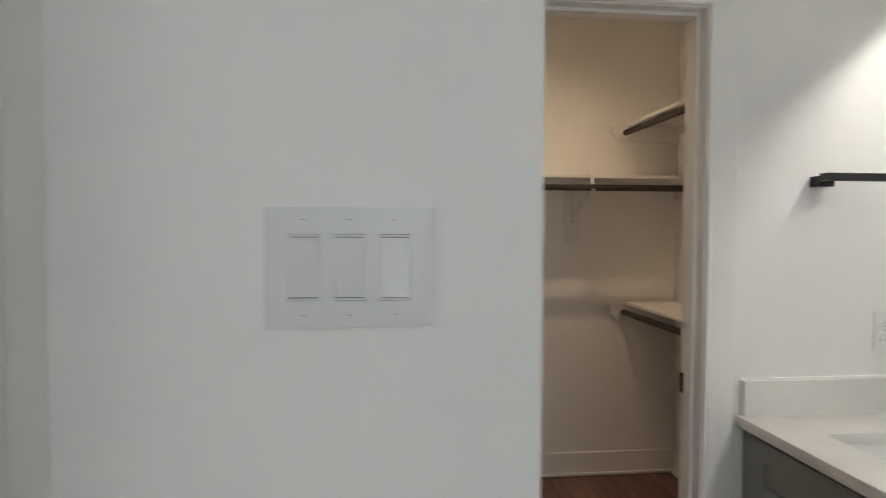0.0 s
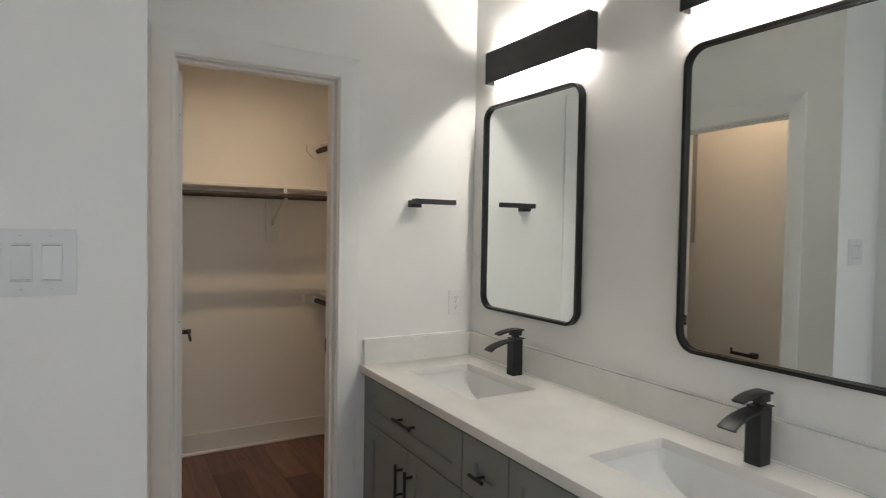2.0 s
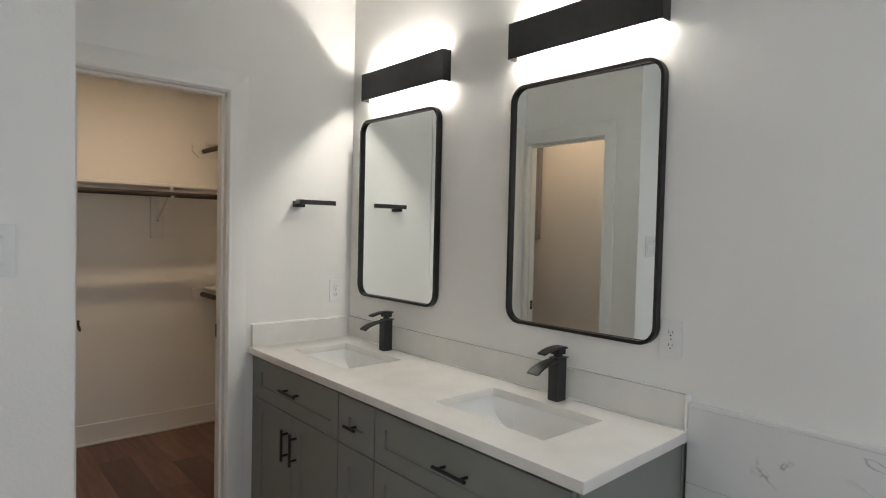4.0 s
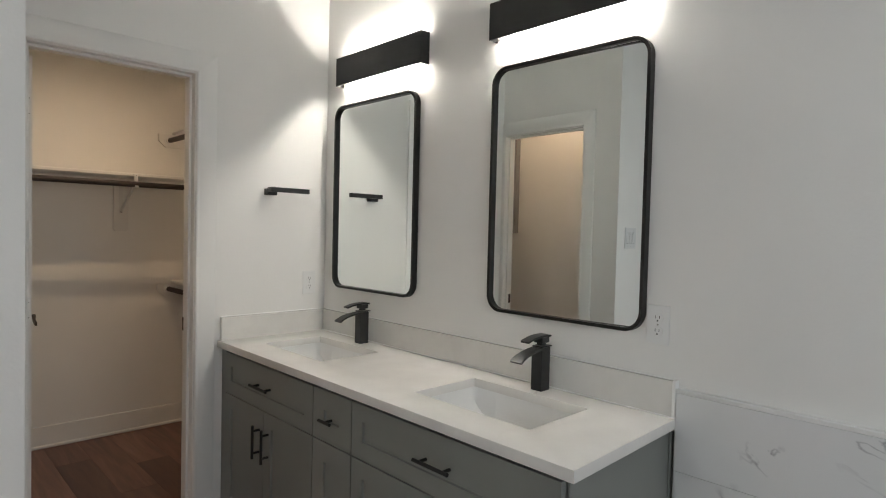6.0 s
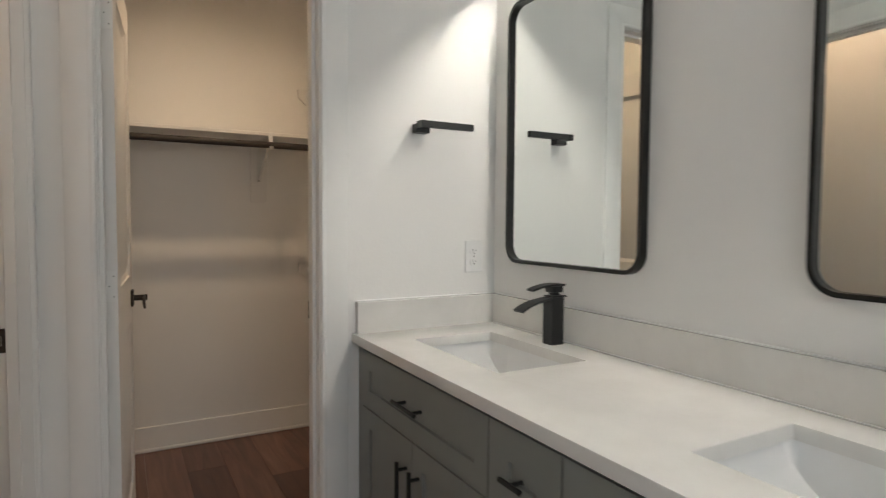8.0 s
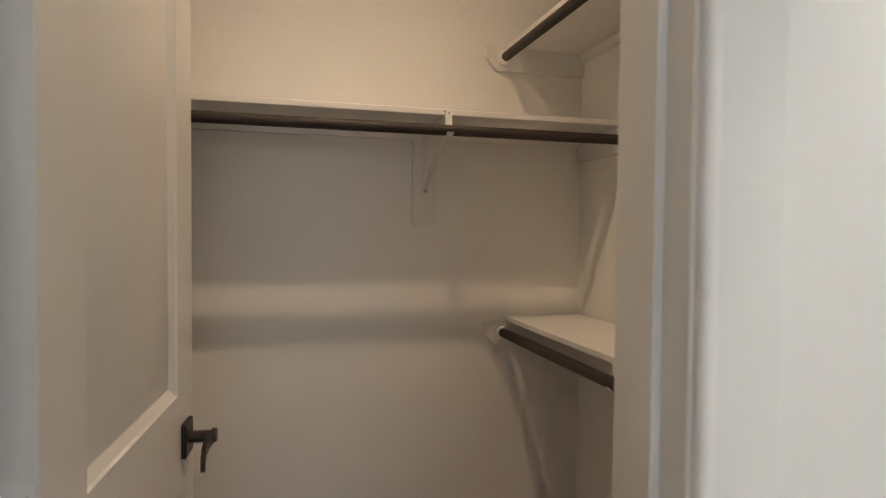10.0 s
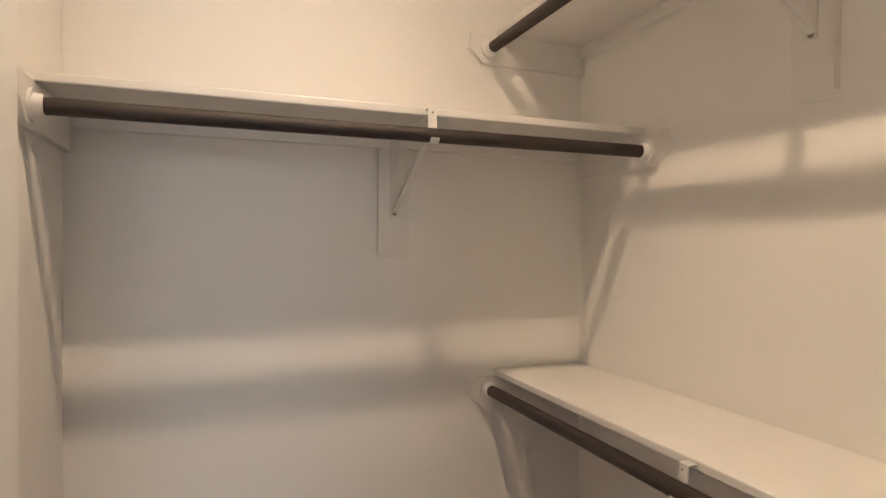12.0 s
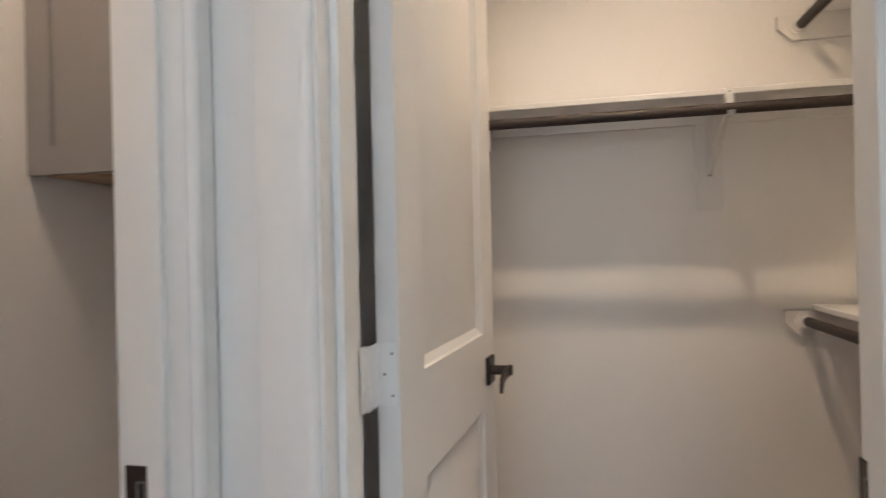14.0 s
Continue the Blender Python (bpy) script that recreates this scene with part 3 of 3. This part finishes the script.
def rounded(w, h, r, n=8):
    out = []
    for cx, cz, a0 in ((w / 2 - r, h / 2 - r, 0), (-w / 2 + r, h / 2 - r, 90), (-w / 2 + r, -h / 2 + r, 180), (w / 2 - r, -h / 2 + r, 270)):
        for i in range(n + 1):
            a = radians(a0 + 90 * i / n)
            out.append((cx + r * math.cos(a), cz + r * math.sin(a)))
    return out


def mirror(yc, zc, w, h, yaw, label, lean=0.0, bow=0.0):
    """Local frame: the glass faces -y, width along x; bow is the curvature of the sheet."""
    mi = thing("wall_mirror", pose(EAST - 0.004, yc, zc, rz=-90 + yaw), label, "mirror", "vanity mirrors")
    outer, inner = rounded(w, h, 0.062), rounded(w - 0.022, h - 0.022, 0.052)
    bm = bmesh.new()
    k = len(outer)
    rings = []
    for loop, y in ((outer, 0.0), (outer, -0.026), (inner, -0.026), (inner, -0.012)):
        rings.append([bm.verts.new((x, y, z)) for x, z in loop])
    for a, b in zip(rings, rings[1:]):
        for i in range(k):
            bm.faces.new([a[i], a[(i + 1) % k], b[(i + 1) % k], b[i]])
    part("mirror_frame", bm, FRAMEB, mi, "thin black metal frame with rounded corners", smooth=35)
    bm = bmesh.new()
    gw, gh, r, k = w - 0.021, h - 0.021, 0.0525, 48
    prev = None
    for i in range(k + 1):
        x = -gw / 2 * math.cos(math.pi * i / k)
        c = max(0.0, abs(x) - (gw / 2 - r))
        z = gh / 2 - r + math.sqrt(max(0.0, r * r - c * c))
        y = -0.0125 + bow * x * x / 2
        col = [bm.verts.new((x, y, -z)), bm.verts.new((x, y, z))]
        if prev:
            bm.faces.new([prev[0], col[0], col[1], prev[1]])
        prev = col
    part("mirror_glass", bm, GLASS, mi, "clear silvered mirror glass", smooth=60, m=pose(0, 0, 0, rz=lean))
    return mi


mirror(1.082, 1.529, 0.610, 0.884, 0.0, "portrait black-framed mirror with rounded corners above a sink")
mirror(0.046, 1.530, 0.614, 0.884, 0.3, "portrait black-framed mirror with rounded corners near the outlet", lean=0.95, bow=0.086)


# ---- vanity lights ----
def vanity_light(y0, y1, z, label):
    v = thing("vanity_light", pose(EAST, (y0 + y1) / 2, z), label, "wall light", "vanity lights")
    w, h, d, t = y1 - y0, 0.132, 0.052, 0.003
    part("cover", boxes((-d, -d + t, -w / 2, w / 2, -h / 2, h / 2), (-d + t, -0.006, -w / 2, -w / 2 + t, -h / 2, h / 2), (-d + t, -0.006, w / 2 - t, w / 2, -h / 2, h / 2)), BLACK, v, "matte black front cover")
    part("back_plate", boxes((-0.005, -0.0005, -w / 2 + 0.006, w / 2 - 0.006, -h / 2 + 0.012, h / 2 - 0.012)), PLASTIC, v)
    part("light_body", boxes((-d + t + 0.001, -0.006, -w / 2 + t + 0.001, w / 2 - t - 0.001, -h / 2 + 0.022, h / 2 - 0.022)), PLASTIC, v)
    for s in (-1, 1):
        a, b = sorted((s * (h / 2 - 0.0215), s * (h / 2 - 0.018)))
        part("diffuser", boxes((-0.035, -0.026, -w / 2 + 0.046, w / 2 - 0.046, a, b)), LED, v, "glowing white LED diffuser")
    return v


vanity_light(0.728, 1.348, 2.130, "black box wall light shining up and down")
vanity_light(-0.262, 0.356, 2.138, "black box wall light shining up and down")


# ---- towel holder, outlets, switches ----
tb = thing("towel_bar", pose(1.131, 1.5, 1.540), "matte black open-ended square hand towel bar", "towel bar")
part("wall_mount", boxes((0.0, 0.050, -0.036, -0.0005, -0.014, 0.016), bevel=0.0015), BLACK, tb)
part("arm", boxes((0.0, 0.016, -0.075, -0.0365, 0.0, 0.022), bevel=0.001), BLACK, tb)
part("bar", boxes((0.0165, 0.203, -0.071, -0.053, 0.0, 0.022), bevel=0.001), BLACK, tb)


def rocker_plate(m, gangs, label):
    s = thing("light_switch", m, label, "light switch")
    w, h = 0.077 + 0.046 * (gangs - 1), 0.122
    holes = [((g - (gangs - 1) / 2) * 0.046 - 0.0172, (g - (gangs - 1) / 2) * 0.046 + 0.0172, -0.034, 0.034) for g in range(gangs)]
    bm = bmesh.new()
    xs = sorted({-w / 2, w / 2, *(q for hh in holes for q in hh[:2])})
    for a, b, c, d in grid_cells(xs, [-h / 2, -0.034, 0.034, h / 2], holes):
        box(bm, a, b, -0.0052, -0.0005, c, d)
    bmesh.ops.remove_doubles(bm, verts=bm.verts, dist=1e-5)
    part("cover_plate", bm, PLATE, s)
    for g, hh in enumerate(holes):
        cx = (hh[0] + hh[1]) / 2
        # near-black sheet behind the rocker paints the shade of its gaps
        part("switch_gap_shade", boxes((hh[0] + 0.0002, hh[1] - 0.0002, -0.0025, -0.001, -0.0338, 0.0338)), HOLESHADE, s)
        bm = bmesh.new()
        for a, b, c, d in grid_cells([cx - 0.0171, cx - 0.0143, cx + 0.0143, cx + 0.0171], [-0.0334, -0.0312, 0.0312, 0.0334], [(cx - 0.0143, cx + 0.0143, -0.0312, 0.0312)]):
            box(bm, a, b, -0.0066, -0.0026, c, d)
        bmesh.ops.remove_doubles(bm, verts=bm.verts, dist=1e-5)
        part("switch_frame", bm, PLATE, s)
        bm = bmesh.new()
        tilt = 0.0022 if g == 2 else -0.0022
        for z0, z1, e0, e1 in ((-0.0304, 0, tilt, 0), (0, 0.0304, 0, -tilt)):
            v = [bm.verts.new(p) for p in ((cx - 0.0142, -0.0068 - e0, z0), (cx + 0.0142, -0.0068 - e0, z0), (cx + 0.0142, -0.0068 - e1, z1), (cx - 0.0142, -0.0068 - e1, z1), (cx - 0.0142, -0.003, z0), (cx + 0.0142, -0.003, z0), (cx + 0.0142, -0.003, z1), (cx - 0.0142, -0.003, z1))]
            for q in ((0, 1, 2, 3), (0, 4, 5, 1), (1, 5, 6, 2), (2, 6, 7, 3), (3, 7, 4, 0)):
                bm.faces.new([v[i] for i in q])
        bmesh.ops.remove_doubles(bm, verts=bm.verts, dist=1e-5)
        part("rocker", bm, PLATE, s)
        for z in (-0.0484, 0.0484):
            bm = bmesh.new()
            cyl(bm, (cx, -0.0068, z), (cx, -0.0055, z), 0.003, 12)
            sc = part("plate_screw", bm, PLATE, s)
            part("screw_slot", boxes((cx - 0.0024, cx + 0.0024, -0.0071, -0.0069, z - 0.0004, z + 0.0004)), SCREW, sc)
    return s


rocker_plate(pose(-0.1475, SWITCH, 1.360), 3, "white three-gang rocker switch plate on a white wall")


def outlet(m, label):
    """A duplex outlet with its plate; local -y is out of the wall."""
    s = thing("power_outlet", m, label, "outlet", "duplex outlets")
    part("cover_plate", boxes((-0.035, 0.035, -0.0055, -0.0005, -0.057, 0.057), bevel=0.0015), PLASTIC, s)
    for z in (-0.0195, 0.0195):
        bm = bmesh.new()
        pts = [(0.0165 * math.cos(radians(a)), z + max(-0.0137, min(0.0137, 0.0175 * math.sin(radians(a))))) for a in range(0, 360, 15)]
        f = [bm.verts.new((x, -0.0078, q)) for x, q in pts]
        b = [bm.verts.new((x, -0.0055, q)) for x, q in pts]
        bm.faces.new(f)
        for i in range(len(f)):
            bm.faces.new([f[i], f[(i + 1) % len(f)], b[(i + 1) % len(b)], b[i]])
        r = part("receptacle", bm, PLASTIC, s)
        # slots and ground hole are near-black boxes laid on, their shade painted
        part("slot", boxes((-0.0068, -0.0052, -0.0082, -0.0079, z - 0.001, z + 0.0075)), HOLESHADE, r)
        part("slot", boxes((0.0052, 0.0068, -0.0082, -0.0079, z - 0.001, z + 0.0065)), HOLESHADE, r)
        bm = bmesh.new()
        cyl(bm, (0, -0.0082, z - 0.0075), (0, -0.0079, z - 0.0075), 0.0025, 10)
        part("ground_hole", bm, HOLESHADE, r)
    bm = bmesh.new()
    cyl(bm, (0, -0.0063, 0), (0, -0.0054, 0), 0.0028, 10)
    part("plate_screw", bm, SCREW, s)
    return s


outlet(pose(1.379, 1.5, 1.102), "white duplex outlet on the wall beside the towel bar")
outlet(pose(EAST, -0.299, 1.118, rz=-90), "white duplex outlet beside the second mirror")


# ---- closet shelving ----
ZA, ZB, ZC = 1.682, 2.003, 0.991


def clipped(w, h, c):
    """Outline of a board w by h with its two low corners clipped."""
    return [(-w / 2, h), (-w / 2, c), (-w / 2 + c, 0), (w / 2 - c, 0), (w / 2, c), (w / 2, h)]


def prism(pts, m, t):
    bm = bmesh.new()
    a = [bm.verts.new(m @ Vector((x, 0, z))) for x, z in pts]
    b = [bm.verts.new(m @ Vector((x, -t, z))) for x, z in pts]
    k = len(pts)
    bm.faces.new(a)
    bm.faces.new(b)
    for i in range(k):
        bm.faces.new([a[i], a[(i + 1) % k], b[(i + 1) % k], b[i]])
    return bm


def closet_shelf(origin, rz, length, ztop, drop, brackets, cleats, label):
    """Local frame: wall at y 0, shelf runs along x from 0 to length and stands out towards -y."""
    depth, th = 0.303, 0.019
    s = thing("closet_shelf", pose(*origin, 0, 0, rz), label, "shelf", "closet shelves")
    zt = ztop
    part("shelf_board", boxes((0.001, length - 0.001, -depth, -0.001, zt - th, zt), bevel=0.003), SHELFM, s)
    part("wall_cleat", boxes((0.019, length - 0.019, -0.018, -0.0005, zt - th - 0.034, zt - th - 0.0005), bevel=0.001), SHELFM, s)
    for x, sgn in cleats:
        pts = [(0.0005, zt - th - 0.0005), (0.395, zt - th - 0.0005), (0.395, zt - th - 0.045), (0.350, zt - th - 0.088), (0.0005, zt - th - 0.088)]
        part("end_cleat", prism(pts, Matrix.Translation((x, 0, 0)) @ Matrix.Rotation(radians(-90), 4, "Z"), -0.018 * sgn), SHELFM, s, "painted end cleat with a clipped corner")
    for x in brackets:
        zb = zt - th - 0.034
        b = part("bracket_board", prism(clipped(0.088, 0.305, 0.012), Matrix.Translation((x, -0.0005, zb - 0.305)), 0.017), SHELFM, s, "vertical nailer board with clipped corners")
        y0 = -0.0175
        bm = bmesh.new()
        box(bm, x - 0.012, x + 0.012, y0 - 0.003, y0, zb - 0.19, zb + 0.033)
        box(bm, x - 0.012, x + 0.012, -0.300, y0 - 0.003, zb + 0.0300, zb + 0.0325)
        a, e = Vector((x, y0 - 0.004, zb - 0.175)), Vector((x, -0.292, zt - th - 0.052))
        d = (e - a).normalized()
        up = d.cross(Vector((1, 0, 0)))
        q = [bm.verts.new(p + Vector((sx, 0, 0)) + up * sz) for p in (a, e) for sx in (-0.006, 0.006) for sz in (-0.005, 0.005)]
        for f in ((0, 1, 3, 2), (4, 6, 7, 5), (0, 4, 5, 1), (2, 3, 7, 6), (0, 2, 6, 4), (1, 5, 7, 3)):
            bm.faces.new([q[i] for i in f])
        br = part("metal_bracket", bm, STEEL, s, "white steel shelf bracket")
        bm = bmesh.new()
        cyl(bm, (x, y0 - 0.003, zb - 0.18), (x, y0 - 0.006, zb - 0.18), 0.006, 12)
        part("bracket_screw", bm, SCREW, br)
        bm = bmesh.new()
        prev = None
        for i in range(17):
            t = radians(75 - 232 * i / 16)
            ring = [bm.verts.new((x + sx, -0.328 + q * math.cos(t), zt - drop + q * math.sin(t))) for sx, q in ((-0.0105, 0.0172), (0.0105, 0.0172), (0.0105, 0.0192), (-0.0105, 0.0192))]
            if prev:
                for k in range(4):
                    bm.faces.new([prev[k], prev[(k + 1) % 4], ring[(k + 1) % 4], ring[k]])
            prev = ring
        bm.faces.new(prev)
        box(bm, x - 0.0105, x + 0.0105, -0.3245, -0.322, zt - drop + 0.017, zt - 0.006)
        box(bm, x - 0.0105, x + 0.0105, -0.322, -0.3035, zt - 0.0085, zt - 0.006)
        part("rod_hook", bm, PLASTIC, br, "white hook that holds the rod")
        bm = bmesh.new()
        cyl(bm, (x, -0.3242, zt - 0.016), (x, -0.3262, zt - 0.016), 0.0026, 10)
        part("hook_screw", bm, SCREW, br, "small dark screw head")
    return s


def closet_rod(origin, rz, length, ztop, drop, label):
    r = thing("closet_rod", pose(*origin, 0, 0, rz), label, "closet rod", "closet rods")
    bm = bmesh.new()
    cyl(bm, (0.0195, -0.328, ztop - drop), (length - 0.0195, -0.328, ztop - drop), 0.0165, 28)
    part("rod", bm, ROD, r, smooth=40)
    for x, s in ((0.0185, 1), (length - 0.0185, -1)):
        bm = bmesh.new()
        cyl(bm, (x, -0.328, ztop - drop), (x + s * 0.006, -0.328, ztop - drop), 0.031, 28)
        cyl(bm, (x + s * 0.006, -0.328, ztop - drop), (x + s * 0.022, -0.328, ztop - drop), 0.0225, 28, 0.0205)
        part("rod_flange", bm, PLASTIC, r, "round white rod socket", smooth=40)
    return r


LA, LE = CE - CW, CN - CS
closet_shelf((CW, CN, 0), 0, LA, ZA, 0.069, (0.948 - CW,), ((0.0, 1), (LA, -1)), "white painted closet shelf along the back wall")
closet_rod((CW, CN, 0), 0, LA, ZA, 0.069, "dark bronze hanging rod under the back shelf")
for z, drop, lab in ((ZB, 0.061, "upper"), (ZC, 0.056, "lower")):
    closet_shelf((CE, CN, 0), -90, LE, z, drop, (CN - 2.325,), ((0.0, 1), (LE, -1)), "white painted %s closet shelf along the side wall" % lab)
    closet_rod((CE, CN, 0), -90, LE, z, drop, "dark bronze hanging rod under the %s side shelf" % lab)

# closet ceiling light: a flat warm lens set up inside an added white collar
cl = thing("ceiling_light", pose(0.738, 2.25, TOPD), "small round warm downlight with an added white light-blocking collar, switched on", "ceiling light")
# the collar is unseen and keeps light off the upper walls
bm = bmesh.new()
rings = [[bm.verts.new((r * math.cos(math.tau * i / 40), r * math.sin(math.tau * i / 40), z)) for i in range(40)] for r, z in ((0.075, 0.0), (0.075, -0.006), (0.042, -0.044), (0.034, -0.044), (0.030, -0.012), (0.001, -0.012))]
for a, b in zip(rings, rings[1:]):
    for i in range(40):
        bm.faces.new([a[i], a[(i + 1) % 40], b[(i + 1) % 40], b[i]])
part("collar", bm, PLASTIC, cl, smooth=35)
bm = bmesh.new()
cyl(bm, (0, 0, -0.023), (0, 0, -0.013), 0.026, 40)
part("diffuser", bm, CLOSETLED, cl, "glowing warm white lens", smooth=40)

# ---- toilet room: hanging cabinet and its ceiling light ----
wc = thing("wall_cabinet", pose(0, 0, 0), "taupe grey shaker wall cabinet in the toilet room", "cabinet")
cx0, cx1, cz0, cz1, cy = WCW + 0.002, 0.035, 1.374, 2.30, WCEND - 0.305
part("cabinet_body", boxes((cx0, cx1, cy + 0.02, WCEND - 0.001, cz0 + 0.004, cz1)), WCCAB, wc)
part("underside", boxes((cx0 + 0.016, cx1 - 0.016, cy + 0.03, WCEND - 0.01, cz0, cz0 + 0.0035)), MAPLE, wc, "bare maple underside")
for a, b in ((cx0, (cx0 + cx1) / 2 - 0.0015), ((cx0 + cx1) / 2 + 0.0015, cx1)):
    part("cabinet_door", slab(b - a, cz1 - cz0, 0.019, [(0.057, b - a - 0.057, 0.057, cz1 - cz0 - 0.057)], SHAKER), WCCAB, wc, m=pose(a, cy, cz0))
wl2 = thing("ceiling_light", pose(-0.29, 1.30, TOPC), "round flush ceiling light of the toilet room, switched on", "ceiling light")
bm = bmesh.new()
cyl(bm, (0, 0, -0.02), (0, 0, 0), 0.12, 32)
part("base", bm, PLASTIC, wl2, smooth=40)
bm = bmesh.new()
cyl(bm, (0, 0, -0.035), (0, 0, -0.0205), 0.11, 32)
part("diffuser", bm, WCLED, wl2, "glowing warm white diffuser", smooth=40)

tp = thing("toilet_paper_holder", pose(WCW, 1.275, 0.69), "matte black open-ended toilet paper holder without a roll", "paper holder")
part("wall_mount", boxes((0.0005, 0.040, -0.026, 0.024, -0.014, 0.016), bevel=0.0015), BLACK, tp)
part("arm", boxes((0.0405, 0.078, -0.026, -0.008, -0.004, 0.016), bevel=0.001), BLACK, tp)
part("bar", boxes((0.060, 0.078, -0.0075, 0.140, -0.004, 0.014), bevel=0.001), BLACK, tp)
part("end_stop", boxes((0.060, 0.078, 0.1405, 0.150, -0.004, 0.034), bevel=0.001), BLACK, tp)

# ---- south window ----
win = thing("window_1", pose(0.45, SOUTH, 1.65), "white framed window with daylight behind it", "window", kind="structure")
for r in ((-0.8, 0.8, -0.1, -0.05, -0.6, -0.55), (-0.8, 0.8, -0.1, -0.05, 0.55, 0.6), (-0.8, -0.75, -0.1, -0.05, -0.55, 0.55), (0.75, 0.8, -0.1, -0.05, -0.55, 0.55)):
    part("window_frame", boxes(r, bevel=0.002), TRIM, win)
pn = part("pane", boxes((-0.75, 0.75, -0.078, -0.072, -0.55, 0.55)), PANE, win)
pn.visible_shadow = False


# ---- baseboards ----
def baseboard(rows):
    for x0, x1, y0, y1, nx, ny in rows:
        b = thing("baseboard", pose(0, 0, 0), "white painted baseboard with shoe moulding", "baseboard", kind="structure")
        t, h = 0.014, 0.132
        bm = bmesh.new()
        box(bm, min(x0, x1 + nx * t if nx else x0), max(x1, x0 + nx * t if nx else x1), min(y0, y1 + ny * t if ny else y0), max(y1, y0 + ny * t if ny else y1), 0, h, bevel=0.003)
        part("board", bm, TRIM, b)
        q = 0.014
        bm = bmesh.new()
        ex = (x0 + nx * t, x0 + nx * (t + q)) if nx else (x0, x1)
        ey = (y0 + ny * t, y0 + ny * (t + q)) if ny else (y0, y1)
        box(bm, min(ex), max(ex), min(ey), max(ey), 0, 0.019, bevel=0.005)
        part("shoe_moulding", bm, TRIM, b, smooth=50)


baseboard((
    (CW, CE, CN, CN, 0, -1), (CW, CW, CS, CN - 0.03, 1, 0), (CE, CE, CS, CN - 0.03, -1, 0),
    (JR + 0.1, FACE, 1.5, 1.5, 0, -1), (HALL, WEST, SWITCH, SWITCH, 0, -1), (WEST, WEST, 0.503, WCS - 0.095, 1, 0),
    (HALL, HALL, SOUTH, HS - 0.095, 1, 0), (WCW, WCW, 0.603, WCEND, 1, 0),
))

# ---- marble wainscot along the east wall, south of the vanity ----
tiles = thing("marble_wainscot", pose(0, 0, 0), "polished white marble tile wainscot with grey veins", "wall tile", kind="structure")
part("mortar_bed", boxes((EAST - 0.017, EAST - 0.0005, SOUTH, -0.3675, 0, 0.934)), GROUT, tiles)
part("edge_trim", boxes((EAST - 0.0222, EAST - 0.0005, SOUTH, -0.3675, 0.9337, 0.947), bevel=0.0025), PLASTIC, tiles, "slim white edge trim")
TW, rows_t = 0.915, ((0.712, 0.9335), (0.407, 0.7105), (0.102, 0.4055), (0.001, 0.1005))
for j, (z0, z1) in enumerate(rows_t):
    y = -0.368
    first = TW * (0.98 if j % 2 == 0 else 0.5)
    while y > SOUTH + 0.02:
        w = min(first, y - SOUTH - 0.002)
        part("tile", boxes((-0.0045, 0, -w + 0.0008, -0.0008, 0.0, z1 - z0), bevel=0.0008), MARBLE, tiles, m=pose(EAST - 0.0172, y, z0))
        y -= w
        first = TW

# ---- plank floor ----
fl = thing("floor", pose(0, 0, 0), "reddish brown vinyl plank floor", "floor", kind="structure")
PW, PL = 0.178, 1.22
cache = {}
rnd = random.Random(5)
x = -0.72
while x < 1.57:
    y = SOUTH - 0.1 - rnd.random() * PL
    while y < 3.12:
        a, b = max(y, SOUTH), min(y + PL, 3.12 if x > -0.02 else WCEND)
        if b - a > 0.03:
            key = round(b - a, 3)
            if key not in cache:
                bm = boxes((0.0004, b - a - 0.0004, -PW + 0.0004, -0.0004, -0.006, 0.0), bevel=0.0009)
                bmesh.ops.recalc_face_normals(bm, faces=bm.faces)
                me = bpy.data.meshes.new("plank")
                bm.to_mesh(me)
                bm.free()
                me.materials.append(PLANK)
                cache[key] = me
            p = new("plank", cache[key])
            p.parent = fl
            p.matrix_basis = pose(x, a, 0, rz=90)
        y += PL
    x += PW
structure("bedroom_floor", boxes((-2.7, -0.721, -2.7, 1.6, -0.005, 0.0)), PLANK, "brown plank floor of the bedroom", "floor")
